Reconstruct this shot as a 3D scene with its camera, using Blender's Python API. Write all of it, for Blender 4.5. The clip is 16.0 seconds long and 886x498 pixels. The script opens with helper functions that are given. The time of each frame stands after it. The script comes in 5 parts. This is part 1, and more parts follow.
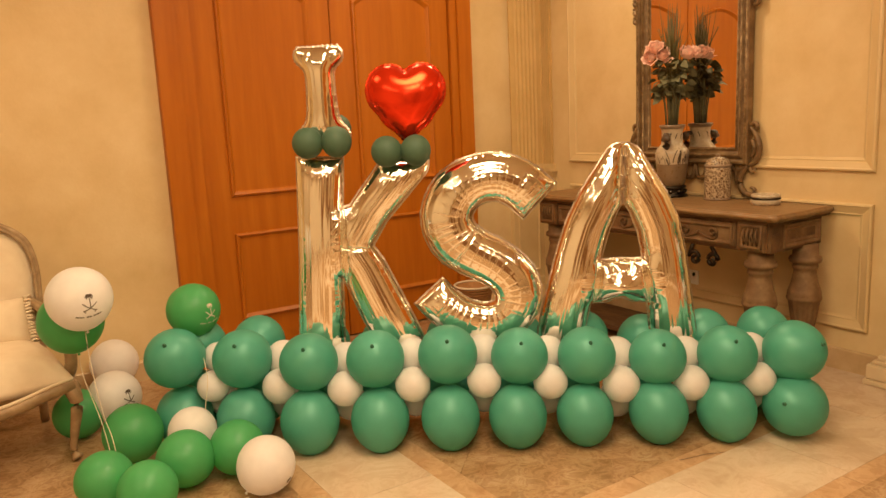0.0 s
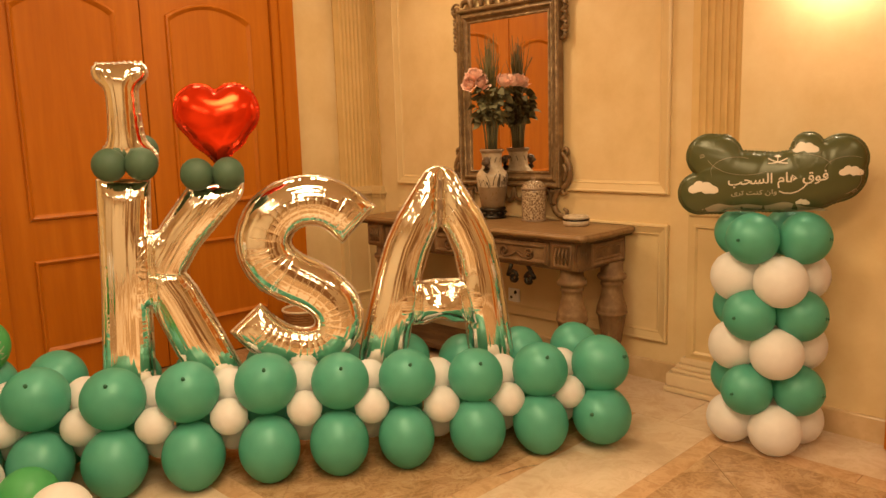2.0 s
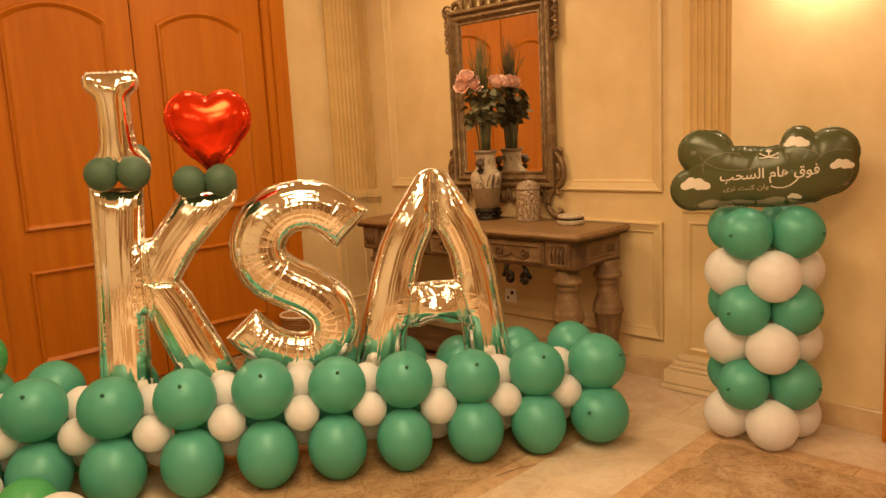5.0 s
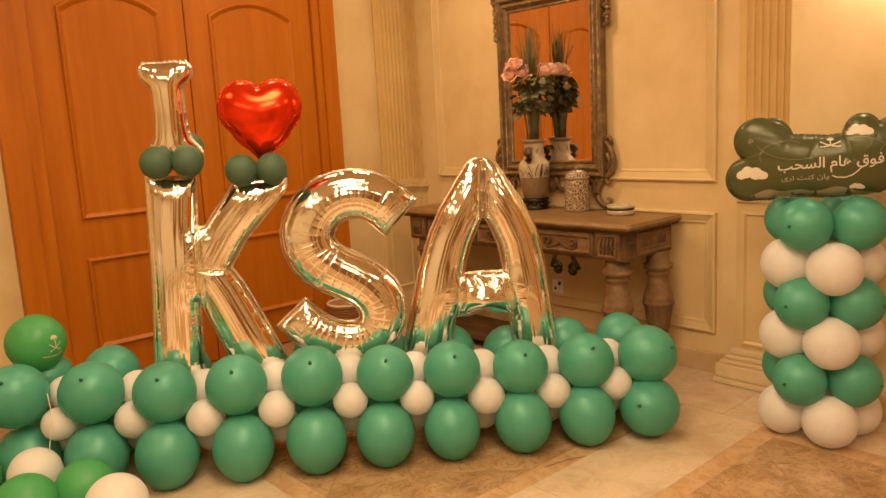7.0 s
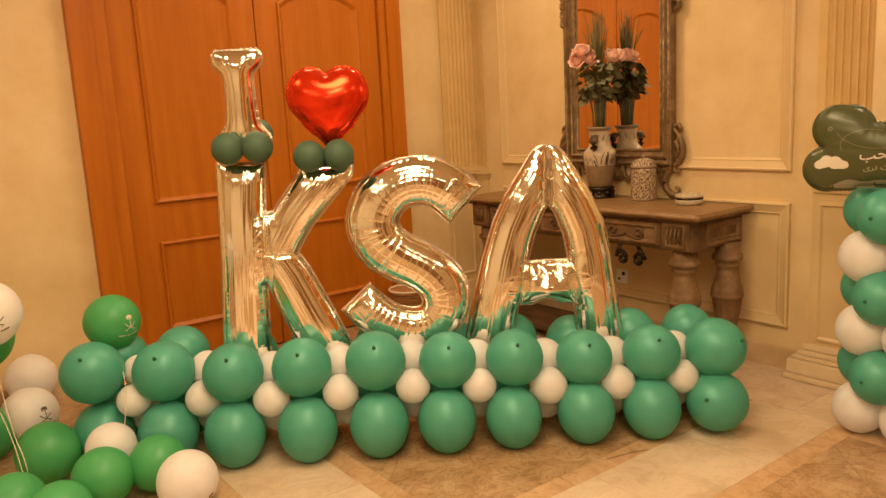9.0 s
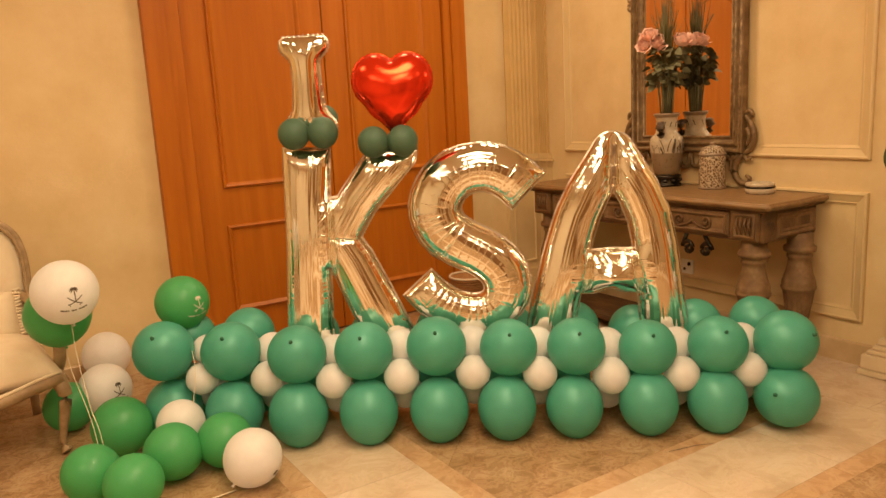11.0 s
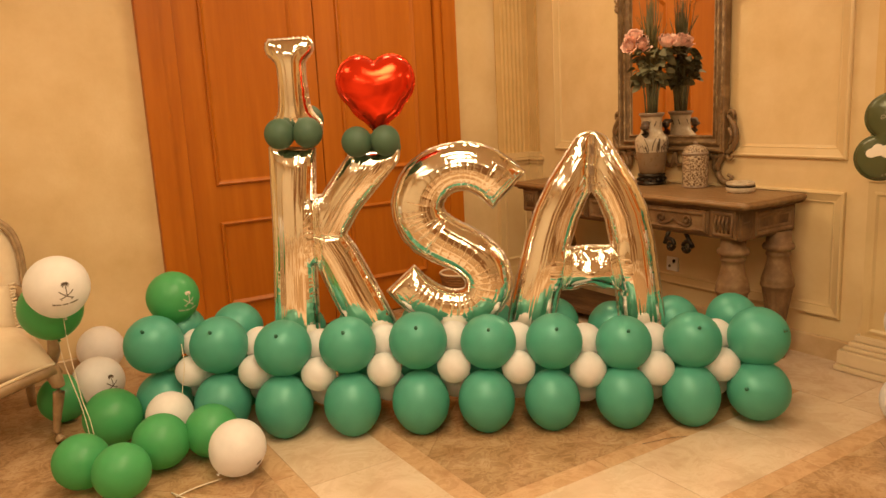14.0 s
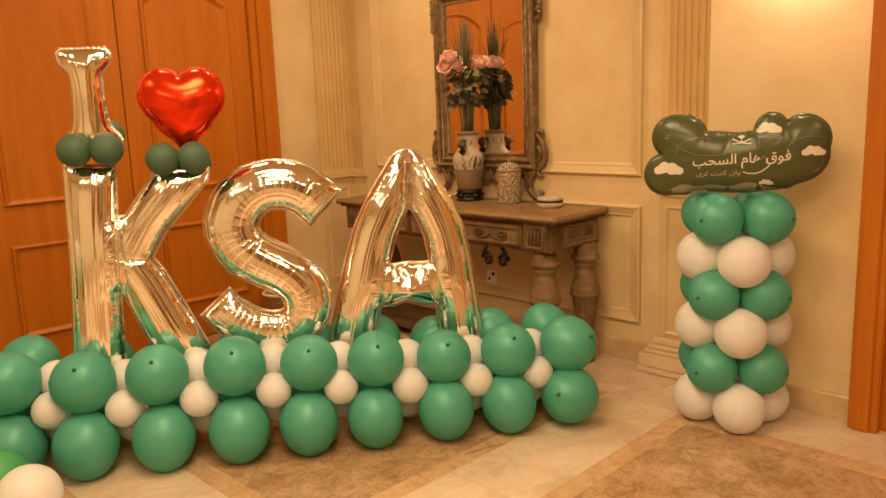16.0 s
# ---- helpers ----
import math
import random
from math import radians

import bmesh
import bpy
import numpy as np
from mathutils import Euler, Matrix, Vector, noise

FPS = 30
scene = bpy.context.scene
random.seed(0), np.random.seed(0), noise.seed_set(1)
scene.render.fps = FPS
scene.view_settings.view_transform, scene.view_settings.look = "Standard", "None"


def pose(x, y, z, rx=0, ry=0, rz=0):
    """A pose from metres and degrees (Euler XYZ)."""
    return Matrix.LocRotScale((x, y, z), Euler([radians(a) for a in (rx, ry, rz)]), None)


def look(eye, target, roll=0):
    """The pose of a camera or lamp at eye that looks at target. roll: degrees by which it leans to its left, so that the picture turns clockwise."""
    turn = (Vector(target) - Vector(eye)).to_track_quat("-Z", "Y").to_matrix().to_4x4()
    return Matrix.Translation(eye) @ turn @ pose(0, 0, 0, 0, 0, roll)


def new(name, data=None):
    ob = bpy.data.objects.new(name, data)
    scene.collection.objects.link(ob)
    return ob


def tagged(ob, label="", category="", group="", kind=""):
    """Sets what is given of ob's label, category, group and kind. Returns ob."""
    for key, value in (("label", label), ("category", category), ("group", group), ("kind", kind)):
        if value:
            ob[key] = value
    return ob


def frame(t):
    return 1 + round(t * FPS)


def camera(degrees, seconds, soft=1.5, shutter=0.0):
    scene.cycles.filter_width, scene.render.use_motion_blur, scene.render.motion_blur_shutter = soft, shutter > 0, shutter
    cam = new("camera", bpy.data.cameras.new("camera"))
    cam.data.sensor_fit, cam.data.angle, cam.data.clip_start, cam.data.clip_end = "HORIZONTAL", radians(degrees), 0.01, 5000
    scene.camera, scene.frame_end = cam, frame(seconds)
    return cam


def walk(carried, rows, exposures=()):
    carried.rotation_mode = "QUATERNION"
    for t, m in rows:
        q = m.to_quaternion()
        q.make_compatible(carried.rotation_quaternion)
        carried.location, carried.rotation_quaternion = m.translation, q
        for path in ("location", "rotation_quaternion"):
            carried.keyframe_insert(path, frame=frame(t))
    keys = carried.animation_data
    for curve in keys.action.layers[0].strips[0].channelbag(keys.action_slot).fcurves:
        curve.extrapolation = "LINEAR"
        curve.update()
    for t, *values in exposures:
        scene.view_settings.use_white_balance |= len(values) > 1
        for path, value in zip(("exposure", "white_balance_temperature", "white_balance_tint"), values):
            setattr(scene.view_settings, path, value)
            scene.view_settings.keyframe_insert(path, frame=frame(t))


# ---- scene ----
cam = camera(60.78, 16.0)
# seconds, eye, target, roll
PATH = [
    (0.0, (0.4481, 0.3075, 1.4221), (2.0484, 2.7914, 0.9030), -2.68),
    (0.5, (0.4590, 0.3042, 1.4285), (2.1082, 2.7581, 0.9205), -2.49),
    (1.0, (0.4987, 0.2847, 1.4274), (2.3279, 2.6122, 0.9404), -2.01),
    (1.5, (0.5332, 0.2602, 1.4346), (2.5261, 2.4514, 0.9583), -1.62),
    (2.0, (0.5452, 0.2486, 1.4352), (2.6302, 2.3545, 0.9681), -1.70),
    (2.5, (0.5542, 0.2327, 1.4386), (2.6777, 2.3011, 0.9774), -2.12),
    (3.0, (0.5617, 0.2229, 1.4370), (2.7095, 2.2678, 0.9838), -2.58),
    (5.5, (0.5581, 0.2318, 1.4331), (2.6173, 2.3639, 0.9705), -3.10),
    (6.0, (0.5593, 0.2401, 1.4312), (2.5888, 2.3997, 0.9647), -3.20),
    (6.5, (0.5519, 0.2502, 1.4272), (2.5508, 2.4363, 0.9531), -3.11),
    (7.0, (0.5505, 0.2538, 1.4282), (2.5081, 2.4741, 0.9406), -3.08),
    (7.5, (0.5478, 0.2581, 1.4244), (2.4586, 2.5172, 0.9287), -3.07),
    (8.0, (0.5460, 0.2602, 1.4271), (2.4149, 2.5511, 0.9184), -3.02),
    (8.5, (0.5403, 0.2702, 1.4269), (2.3659, 2.5938, 0.9090), -3.01),
    (9.0, (0.5346, 0.2768, 1.4263), (2.3086, 2.6390, 0.9036), -3.02),
    (9.5, (0.5290, 0.2858, 1.4226), (2.2511, 2.6850, 0.8953), -3.10),
    (10.0, (0.5237, 0.2877, 1.4212), (2.1908, 2.7241, 0.8875), -3.10),
    (12.5, (0.5387, 0.2852, 1.4193), (2.0581, 2.8055, 0.8368), -3.04),
    (13.0, (0.5923, 0.2320, 1.4238), (2.1199, 2.7471, 0.8401), -3.03),
    (13.5, (0.6051, 0.2088, 1.4178), (2.1365, 2.7233, 0.8415), -3.03),
    (14.0, (0.5669, 0.1581, 1.4336), (2.1229, 2.6587, 0.8631), -2.97),
    (14.5, (0.5592, 0.1344, 1.4385), (2.3122, 2.5031, 0.8759), -2.27),
    (15.0, (0.5740, 0.1276, 1.4407), (2.5067, 2.3554, 0.8913), -1.76),
    (15.5, (0.6021, 0.1207, 1.4414), (2.6192, 2.2742, 0.8997), -1.81),
    (16.0, (0.6305, 0.1325, 1.4364), (2.7061, 2.2308, 0.8984), -2.13),
]
walk(cam, [(t, look(eye, target, roll)) for t, eye, target, roll in PATH],
     [(0.0, 0.0, 6550, 10), (1.5, 0.0, 6850, 11), (3.0, 0.0, 6900, 12), (6.0, -0.03, 6900, 12), (8.0, -0.02, 6750, 11), (10.0, 0.0, 6500, 10), (12.5, 0.0, 6380, 10), (13.5, 0.0, 6420, 10), (15.0, 0.0, 6750, 11), (16.0, 0.0, 6700, 11)])

# ---- light ----
world = bpy.data.worlds.new("world")
scene.world = world
world.use_nodes = True
world.node_tree.nodes["Background"].inputs[0].default_value = (1.0, 0.78, 0.55, 1)
world.node_tree.nodes["Background"].inputs[1].default_value = 0.0
WARM = (1.0, 0.75, 0.45)
CEIL = 3.0
# one wide ceiling fixture over the middle of the hall, and unseen lamps added to brighten walls and foil
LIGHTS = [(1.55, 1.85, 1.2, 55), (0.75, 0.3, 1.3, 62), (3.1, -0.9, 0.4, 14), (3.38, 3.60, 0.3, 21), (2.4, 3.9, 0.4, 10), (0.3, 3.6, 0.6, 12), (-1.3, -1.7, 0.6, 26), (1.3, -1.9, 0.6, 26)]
# six small downlights in two rows
LIGHTS += [(x, y, 0.15, 6.6) for x in (-1.55, -1.05) for y in (0.7, 1.3, 1.9)]
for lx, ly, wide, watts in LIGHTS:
    data = bpy.data.lights.new("unseen_ceiling_lamp", "AREA")
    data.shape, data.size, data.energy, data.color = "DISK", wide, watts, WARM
    lamp = new("unseen_ceiling_lamp", data)
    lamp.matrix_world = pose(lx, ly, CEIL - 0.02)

# wall sconce high beside the balloon column
data = bpy.data.lights.new("sconce_lamp", "POINT")
data.energy, data.color, data.shadow_soft_size = 9.0, (1.0, 0.86, 0.70), 0.04
lamp = new("sconce_lamp", data)
lamp.matrix_world = pose(4.021, 1.4265, 2.121)


# ---- materials ----
def material(name, color, rough=0.5, metal=0.0):
    m = bpy.data.materials.new(name)
    m.use_nodes = True
    b = m.node_tree.nodes["Principled BSDF"]
    b.inputs["Base Color"].default_value = (*color, 1)
    b.inputs["Roughness"].default_value = rough
    b.inputs["Metallic"].default_value = metal
    return m


def node(m, kind, **inputs):
    n = m.node_tree.nodes.new(kind)
    for key, value in inputs.items():
        n.inputs[key.replace("_", " ")].default_value = value
    return n


def wire(m, a, out, b, inp):
    m.node_tree.links.new(a.outputs[out], b.inputs[inp])


def surface(m):
    return m.node_tree.nodes["Principled BSDF"]


def ramp(m, stops):
    n = m.node_tree.nodes.new("ShaderNodeValToRGB")
    while len(n.color_ramp.elements) < len(stops):
        n.color_ramp.elements.new(0.5)
    for e, (p, c) in zip(n.color_ramp.elements, stops):
        e.position, e.color = p, (*c, 1)
    return n


def mottled(name, stops, scale=3.0, detail=6.0, rough=0.5, metal=0.0, bump=0.0, bump_scale=40.0, stretch=(1, 1, 1), rough_var=0.1):
    """Colour from a noise over object space, with roughness variation and a fine bump."""
    m = material(name, stops[0][1], rough, metal)
    tc = node(m, "ShaderNodeTexCoord")
    mp = node(m, "ShaderNodeMapping", Scale=stretch)
    wire(m, tc, "Object", mp, "Vector")
    n1 = node(m, "ShaderNodeTexNoise", Scale=scale, Detail=detail, Roughness=0.6)
    wire(m, mp, 0, n1, "Vector")
    r = ramp(m, stops)
    wire(m, n1, "Fac", r, "Fac")
    wire(m, r, "Color", surface(m), "Base Color")
    n2 = node(m, "ShaderNodeTexNoise", Scale=bump_scale, Detail=4.0)
    wire(m, mp, 0, n2, "Vector")
    mr = node(m, "ShaderNodeMapRange")
    mr.inputs[3].default_value, mr.inputs[4].default_value = max(0, rough - rough_var), min(1, rough + rough_var)
    wire(m, n2, "Fac", mr, 0)
    wire(m, mr, 0, surface(m), "Roughness")
    if bump:
        bp = node(m, "ShaderNodeBump", Strength=bump, Distance=0.01)
        wire(m, n2, "Fac", bp, "Height")
        wire(m, bp, 0, surface(m), "Normal")
    return m


M_WALL = mottled("cream_wall_paint", [(0.25, (0.65, 0.465, 0.225)), (0.5, (0.72, 0.535, 0.285)), (0.75, (0.78, 0.605, 0.350))], 3.5, 9, 0.55, bump=0.08, bump_scale=60)
M_TRIM = mottled("cream_trim_paint", [(0.3, (0.64, 0.465, 0.235)), (0.7, (0.70, 0.525, 0.285))], 4, 5, 0.45, bump=0.04)
M_FLUTE = mottled("fluted_pilaster_paint", [(0.3, (0.61, 0.405, 0.160)), (0.7, (0.70, 0.48, 0.212))], 5, 5, 0.5, bump=0.05)
M_PALE = mottled("unseen_wall_pale", [(0.3, (0.80, 0.68, 0.49)), (0.7, (0.86, 0.75, 0.57))], 2, 5, 0.6)
M_SKIRT = mottled("tan_marble_skirting", [(0.3, (0.50, 0.335, 0.175)), (0.5, (0.58, 0.405, 0.225)), (0.7, (0.66, 0.485, 0.29))], 7, 9, 0.3, rough_var=0.06)
M_PLINTH = mottled("cream_marble_plinth", [(0.3, (0.66, 0.51, 0.32)), (0.7, (0.75, 0.60, 0.40))], 6, 7, 0.35, rough_var=0.06)
M_REAR = mottled("unseen_wall_brown", [(0.3, (0.40, 0.27, 0.145)), (0.7, (0.54, 0.39, 0.22))], 1.5, 6, 0.5, stretch=(3, 3, 0.4))
M_CEIL = mottled("ceiling_paint", [(0.3, (0.78, 0.68, 0.52)), (0.7, (0.82, 0.72, 0.56))], 2, 3, 0.7)
M_WOOD = mottled("orange_door_veneer", [(0.25, (0.40, 0.110, 0.006)), (0.5, (0.46, 0.134, 0.008)), (0.75, (0.52, 0.162, 0.012))], 2.2, 9, 0.36, bump=0.03, bump_scale=30, stretch=(9, 9, 0.7))
surface(M_WOOD).inputs["Specular IOR Level"].default_value = 0.35
M_BROWN = mottled("brown_marble", [(0.30, (0.290, 0.165, 0.078)), (0.5, (0.385, 0.236, 0.122)), (0.70, (0.48, 0.320, 0.185))], 6, 12, 0.22, rough_var=0.06)
M_CREAM = mottled("cream_marble", [(0.25, (0.53, 0.385, 0.258)), (0.5, (0.615, 0.465, 0.328)), (0.75, (0.675, 0.535, 0.40))], 4, 11, 0.20, rough_var=0.05)
M_BAND = mottled("orange_marble_band", [(0.3, (0.47, 0.282, 0.148)), (0.7, (0.56, 0.362, 0.205))], 8, 8, 0.22, rough_var=0.05)
def veined(m, amount, scale):
    """Cloudy veins over a stone material, shifted from slab to slab."""
    old = surface(m).inputs["Base Color"].links[0].from_node
    tc = node(m, "ShaderNodeTexCoord")
    info = node(m, "ShaderNodeObjectInfo")
    add = node(m, "ShaderNodeVectorMath")
    add.operation = "MULTIPLY_ADD"
    add.inputs[1].default_value = (1, 1, 1)
    wire(m, tc, "Object", add, 0)
    sc = node(m, "ShaderNodeMath")
    sc.operation = "MULTIPLY"
    sc.inputs[1].default_value = 37.0
    wire(m, info, "Random", sc, 0)
    wire(m, sc, 0, add, 2)
    for n in list(m.node_tree.nodes):
        if n.bl_idname == "ShaderNodeMapping":
            wire(m, add, 0, n, "Vector")
    wave = node(m, "ShaderNodeTexNoise", Scale=scale, Detail=10.0, Roughness=0.7, Distortion=0.7)
    wire(m, add, 0, wave, "Vector")
    r = ramp(m, [(0.38, (0.0, 0.0, 0.0)), (0.5, (1, 1, 1)), (0.56, (0.15, 0.15, 0.15)), (0.75, (0.6, 0.6, 0.6))])
    wire(m, wave, "Fac", r, "Fac")
    mix = node(m, "ShaderNodeMix")
    mix.data_type, mix.blend_type = "RGBA", "SOFT_LIGHT"
    mix.inputs[0].default_value = amount
    wire(m, old, "Color", mix, 6)
    wire(m, r, "Color", mix, 7)
    wire(m, mix, 2, surface(m), "Base Color")


veined(M_BROWN, 0.28, 13.0)
veined(M_CREAM, 0.14, 6.0)
veined(M_BAND, 0.2, 8.0)
M_FOIL = material("silver_foil", (0.925, 0.91, 0.83), 0.08, 1.0)
M_SEAM = material("crimped_silver_seam", (0.66, 0.57, 0.47), 0.30, 1.0)
M_REDFOIL = material("red_foil", (0.86, 0.050, 0.012), 0.19, 0.80)


def latex(name, color, rough, thin, glow=None):
    """Stretched rubber skin: dull sheen, faint dusty mottling, and light coming through."""
    m = mottled(name, [(0.3, tuple(0.94 * c for c in color)), (0.7, tuple(min(1, 1.06 * c) for c in color))], 2.2, 5, rough, rough_var=0.07, bump_scale=9)
    through_skin = node(m, "ShaderNodeBsdfTranslucent", Color=(*(glow or (min(1, 1.25 * c) for c in color)), 1))
    mix = node(m, "ShaderNodeMixShader", Fac=thin)
    out = m.node_tree.nodes["Material Output"]
    wire(m, surface(m), 0, mix, 1)
    wire(m, through_skin, 0, mix, 2)
    wire(m, mix, 0, out, 0)
    return m


M_GREEN = latex("jade_latex", (0.106, 0.470, 0.352), 0.39, 0.34, (0.19, 0.60, 0.44))
M_DARK = latex("dark_green_latex", (0.066, 0.130, 0.080), 0.6, 0.12)
M_LIME = latex("bright_green_latex", (0.098, 0.48, 0.180), 0.40, 0.38, (0.20, 0.64, 0.24))
M_WHITE = latex("white_latex", (0.92, 0.885, 0.885), 0.43, 0.36)
surface(M_GREEN).inputs["Metallic"].default_value = 0.10
surface(M_GREEN).inputs["Specular IOR Level"].default_value = 0.65
for m, shine in ((M_LIME, 0.10), (M_WHITE, 0.10), (M_GREEN, 0.0)):
    surface(m).inputs["Coat Weight"].default_value = shine
    surface(m).inputs["Coat Roughness"].default_value = 0.16
M_KNOT = material("knot_latex", (0.018, 0.13, 0.07), 0.45)
M_OLD = mottled("old_carved_wood", [(0.28, (0.062, 0.030, 0.011)), (0.5, (0.125, 0.062, 0.023)), (0.72, (0.23, 0.122, 0.046))], 9, 9, 0.65, bump=0.35, bump_scale=50, stretch=(1, 0.4, 1))
M_TOP = mottled("worn_plank_top", [(0.25, (0.165, 0.084, 0.031)), (0.5, (0.245, 0.135, 0.054)), (0.8, (0.33, 0.195, 0.090))], 6, 9, 0.42, bump=0.15, bump_scale=40, stretch=(4, 0.4, 1))
M_TURNED = mottled("turned_leg_wood", [(0.25, (0.115, 0.056, 0.021)), (0.5, (0.195, 0.106, 0.045)), (0.8, (0.33, 0.205, 0.100))], 11, 10, 0.68, bump=0.3, bump_scale=60)
M_WALNUT = mottled("dark_walnut", [(0.3, (0.16, 0.070, 0.022)), (0.7, (0.25, 0.118, 0.042))], 3, 6, 0.4, stretch=(8, 8, 0.7))
M_RIDGE = mottled("worn_gilt_edge", [(0.3, (0.13, 0.075, 0.032)), (0.5, (0.25, 0.155, 0.072)), (0.7, (0.46, 0.32, 0.165))], 22, 8, 0.38, 0.3, bump=0.25, bump_scale=80)
M_GILT = mottled("antique_gilt", [(0.25, (0.120, 0.067, 0.028)), (0.5, (0.195, 0.114, 0.049)), (0.8, (0.35, 0.222, 0.100))], 16, 8, 0.45, 0.15, bump=0.35, bump_scale=70)
M_MIRROR = material("mirror_glass", (0.92, 0.90, 0.86), 0.01, 1.0)
M_FABRIC = mottled("cream_upholstery", [(0.3, (0.74, 0.60, 0.42)), (0.7, (0.82, 0.69, 0.51))], 12, 6, 0.85, bump=0.25, bump_scale=220)
M_CLOUD = material("dark_green_foil", (0.076, 0.086, 0.033), 0.29, 0.12)
M_PRINT = material("white_print", (0.70, 0.63, 0.53), 0.4)


M_ROSE = mottled("pink_petals", [(0.3, (0.93, 0.53, 0.42)), (0.7, (0.95, 0.67, 0.56))], 30, 4, 0.65)
geo = node(M_ROSE, "ShaderNodeNewGeometry")
hue = node(M_ROSE, "ShaderNodeHueSaturation")
rr = node(M_ROSE, "ShaderNodeMapRange")
rr.inputs[3].default_value, rr.inputs[4].default_value = 0.86, 1.1
wire(M_ROSE, geo, "Random Per Island", rr, 0)
wire(M_ROSE, rr, 0, hue, "Value")
wire(M_ROSE, surface(M_ROSE).inputs["Base Color"].links[0].from_node, "Color", hue, "Color")
wire(M_ROSE, hue, "Color", surface(M_ROSE), "Base Color")
M_LEAF = mottled("dark_leaves", [(0.3, (0.092, 0.082, 0.034)), (0.7, (0.165, 0.150, 0.068))], 20, 4, 0.7)
M_GRASS = mottled("dry_grass_blades", [(0.3, (0.065, 0.058, 0.013)), (0.7, (0.15, 0.115, 0.032))], 15, 4, 0.55)
M_CHINA = mottled("cream_porcelain", [(0.3, (0.47, 0.37, 0.25)), (0.7, (0.56, 0.46, 0.33))], 9, 4, 0.28)
M_GLAZE = mottled("tan_glaze", [(0.3, (0.22, 0.15, 0.095)), (0.7, (0.30, 0.21, 0.14))], 9, 4, 0.3)
M_LOWER = mottled("tan_crackle_glaze", [(0.3, (0.20, 0.130, 0.070)), (0.7, (0.28, 0.188, 0.108))], 9, 5, 0.3)
M_INK = material("dark_paint", (0.075, 0.05, 0.03), 0.4)
M_IRON = mottled("dark_iron", [(0.3, (0.02, 0.016, 0.012)), (0.7, (0.06, 0.045, 0.03))], 25, 4, 0.4, 0.8, bump=0.2)
M_BEAST = material("brown_glaze", (0.10, 0.06, 0.035), 0.4)
M_SOCKET = material("white_plastic", (0.93, 0.91, 0.86), 0.3)
M_FRAME = mottled("washed_gilt_wood", [(0.3, (0.25, 0.160, 0.080)), (0.6, (0.39, 0.265, 0.145)), (0.8, (0.50, 0.365, 0.215))], 18, 6, 0.45, bump=0.15, bump_scale=90)
M_STRING = material("white_ribbon", (0.75, 0.66, 0.52), 0.5)
M_HILL = material("grey_print", (0.30, 0.27, 0.19), 0.35)
M_THIN = material("faded_print", (0.40, 0.36, 0.26), 0.4)
M_WICKER = mottled("woven_cane", [(0.3, (0.34, 0.150, 0.045)), (0.7, (0.44, 0.21, 0.07))], 40, 4, 0.6, bump=0.3)


# ---- building helpers ----
def mesh_from(name, bm, mat, smooth=True):
    me = bpy.data.meshes.new(name)
    bm.to_mesh(me)
    bm.free()
    me.materials.append(mat)
    if smooth:
        me.polygons.foreach_set("use_smooth", [True] * len(me.polygons))
    return me


def part(name, bm, mat, parent=None, label="", smooth=False):
    ob = new(name, mesh_from(name, bm, mat, smooth) if isinstance(bm, bmesh.types.BMesh) else bm)
    if parent is not None:
        ob.parent = parent
    if label:
        ob["label"] = label
    return ob


def thing(name, label, category, group="", at=None, kind=""):
    ob = new(name)
    ob.empty_display_size = 0.1
    if at is not None:
        ob.matrix_world = at
    return tagged(ob, label, category, group, kind)


def structure(name, bm, mat, label, category, smooth=False):
    return tagged(part(name, bm, mat, None, "", smooth), label, category, "", "structure")


def box(bm, x0, x1, y0, y1, z0, z1, bevel=0.0):
    m = Matrix.LocRotScale(((x0 + x1) / 2, (y0 + y1) / 2, (z0 + z1) / 2), None, (abs(x1 - x0), abs(y1 - y0), abs(z1 - z0)))
    made = bmesh.ops.create_cube(bm, size=1, matrix=m)["verts"]
    if bevel:
        edges = list({e for v in made for e in v.link_edges})
        bmesh.ops.bevel(bm, geom=edges, offset=bevel, segments=2, affect="EDGES")
    return bm


def boxes(*specs, bevel=0.0):
    bm = bmesh.new()
    for spec in specs:
        box(bm, *spec, bevel=bevel)
    return bm


def lathe(profile, segments=32, bm=None, m=Matrix()):
    """Turns a profile of (radius, height) round z."""
    bm = bm or bmesh.new()
    rings = []
    for r, z in profile:
        if r < 1e-5:
            rings.append([bm.verts.new(m @ Vector((0, 0, z)))])
        else:
            rings.append([bm.verts.new(m @ Vector((r * math.cos(a), r * math.sin(a), z))) for a in (2 * math.pi * k / segments for k in range(segments))])
    for a, b in zip(rings, rings[1:]):
        for k in range(segments):
            j = (k + 1) % segments
            if len(a) == 1 and len(b) == 1:
                continue
            if len(a) == 1:
                bm.faces.new((a[0], b[j], b[k]))
            elif len(b) == 1:
                bm.faces.new((a[k], a[j], b[0]))
            else:
                bm.faces.new((a[k], a[j], b[j], b[k]))
    bmesh.ops.recalc_face_normals(bm, faces=bm.faces)
    return bm


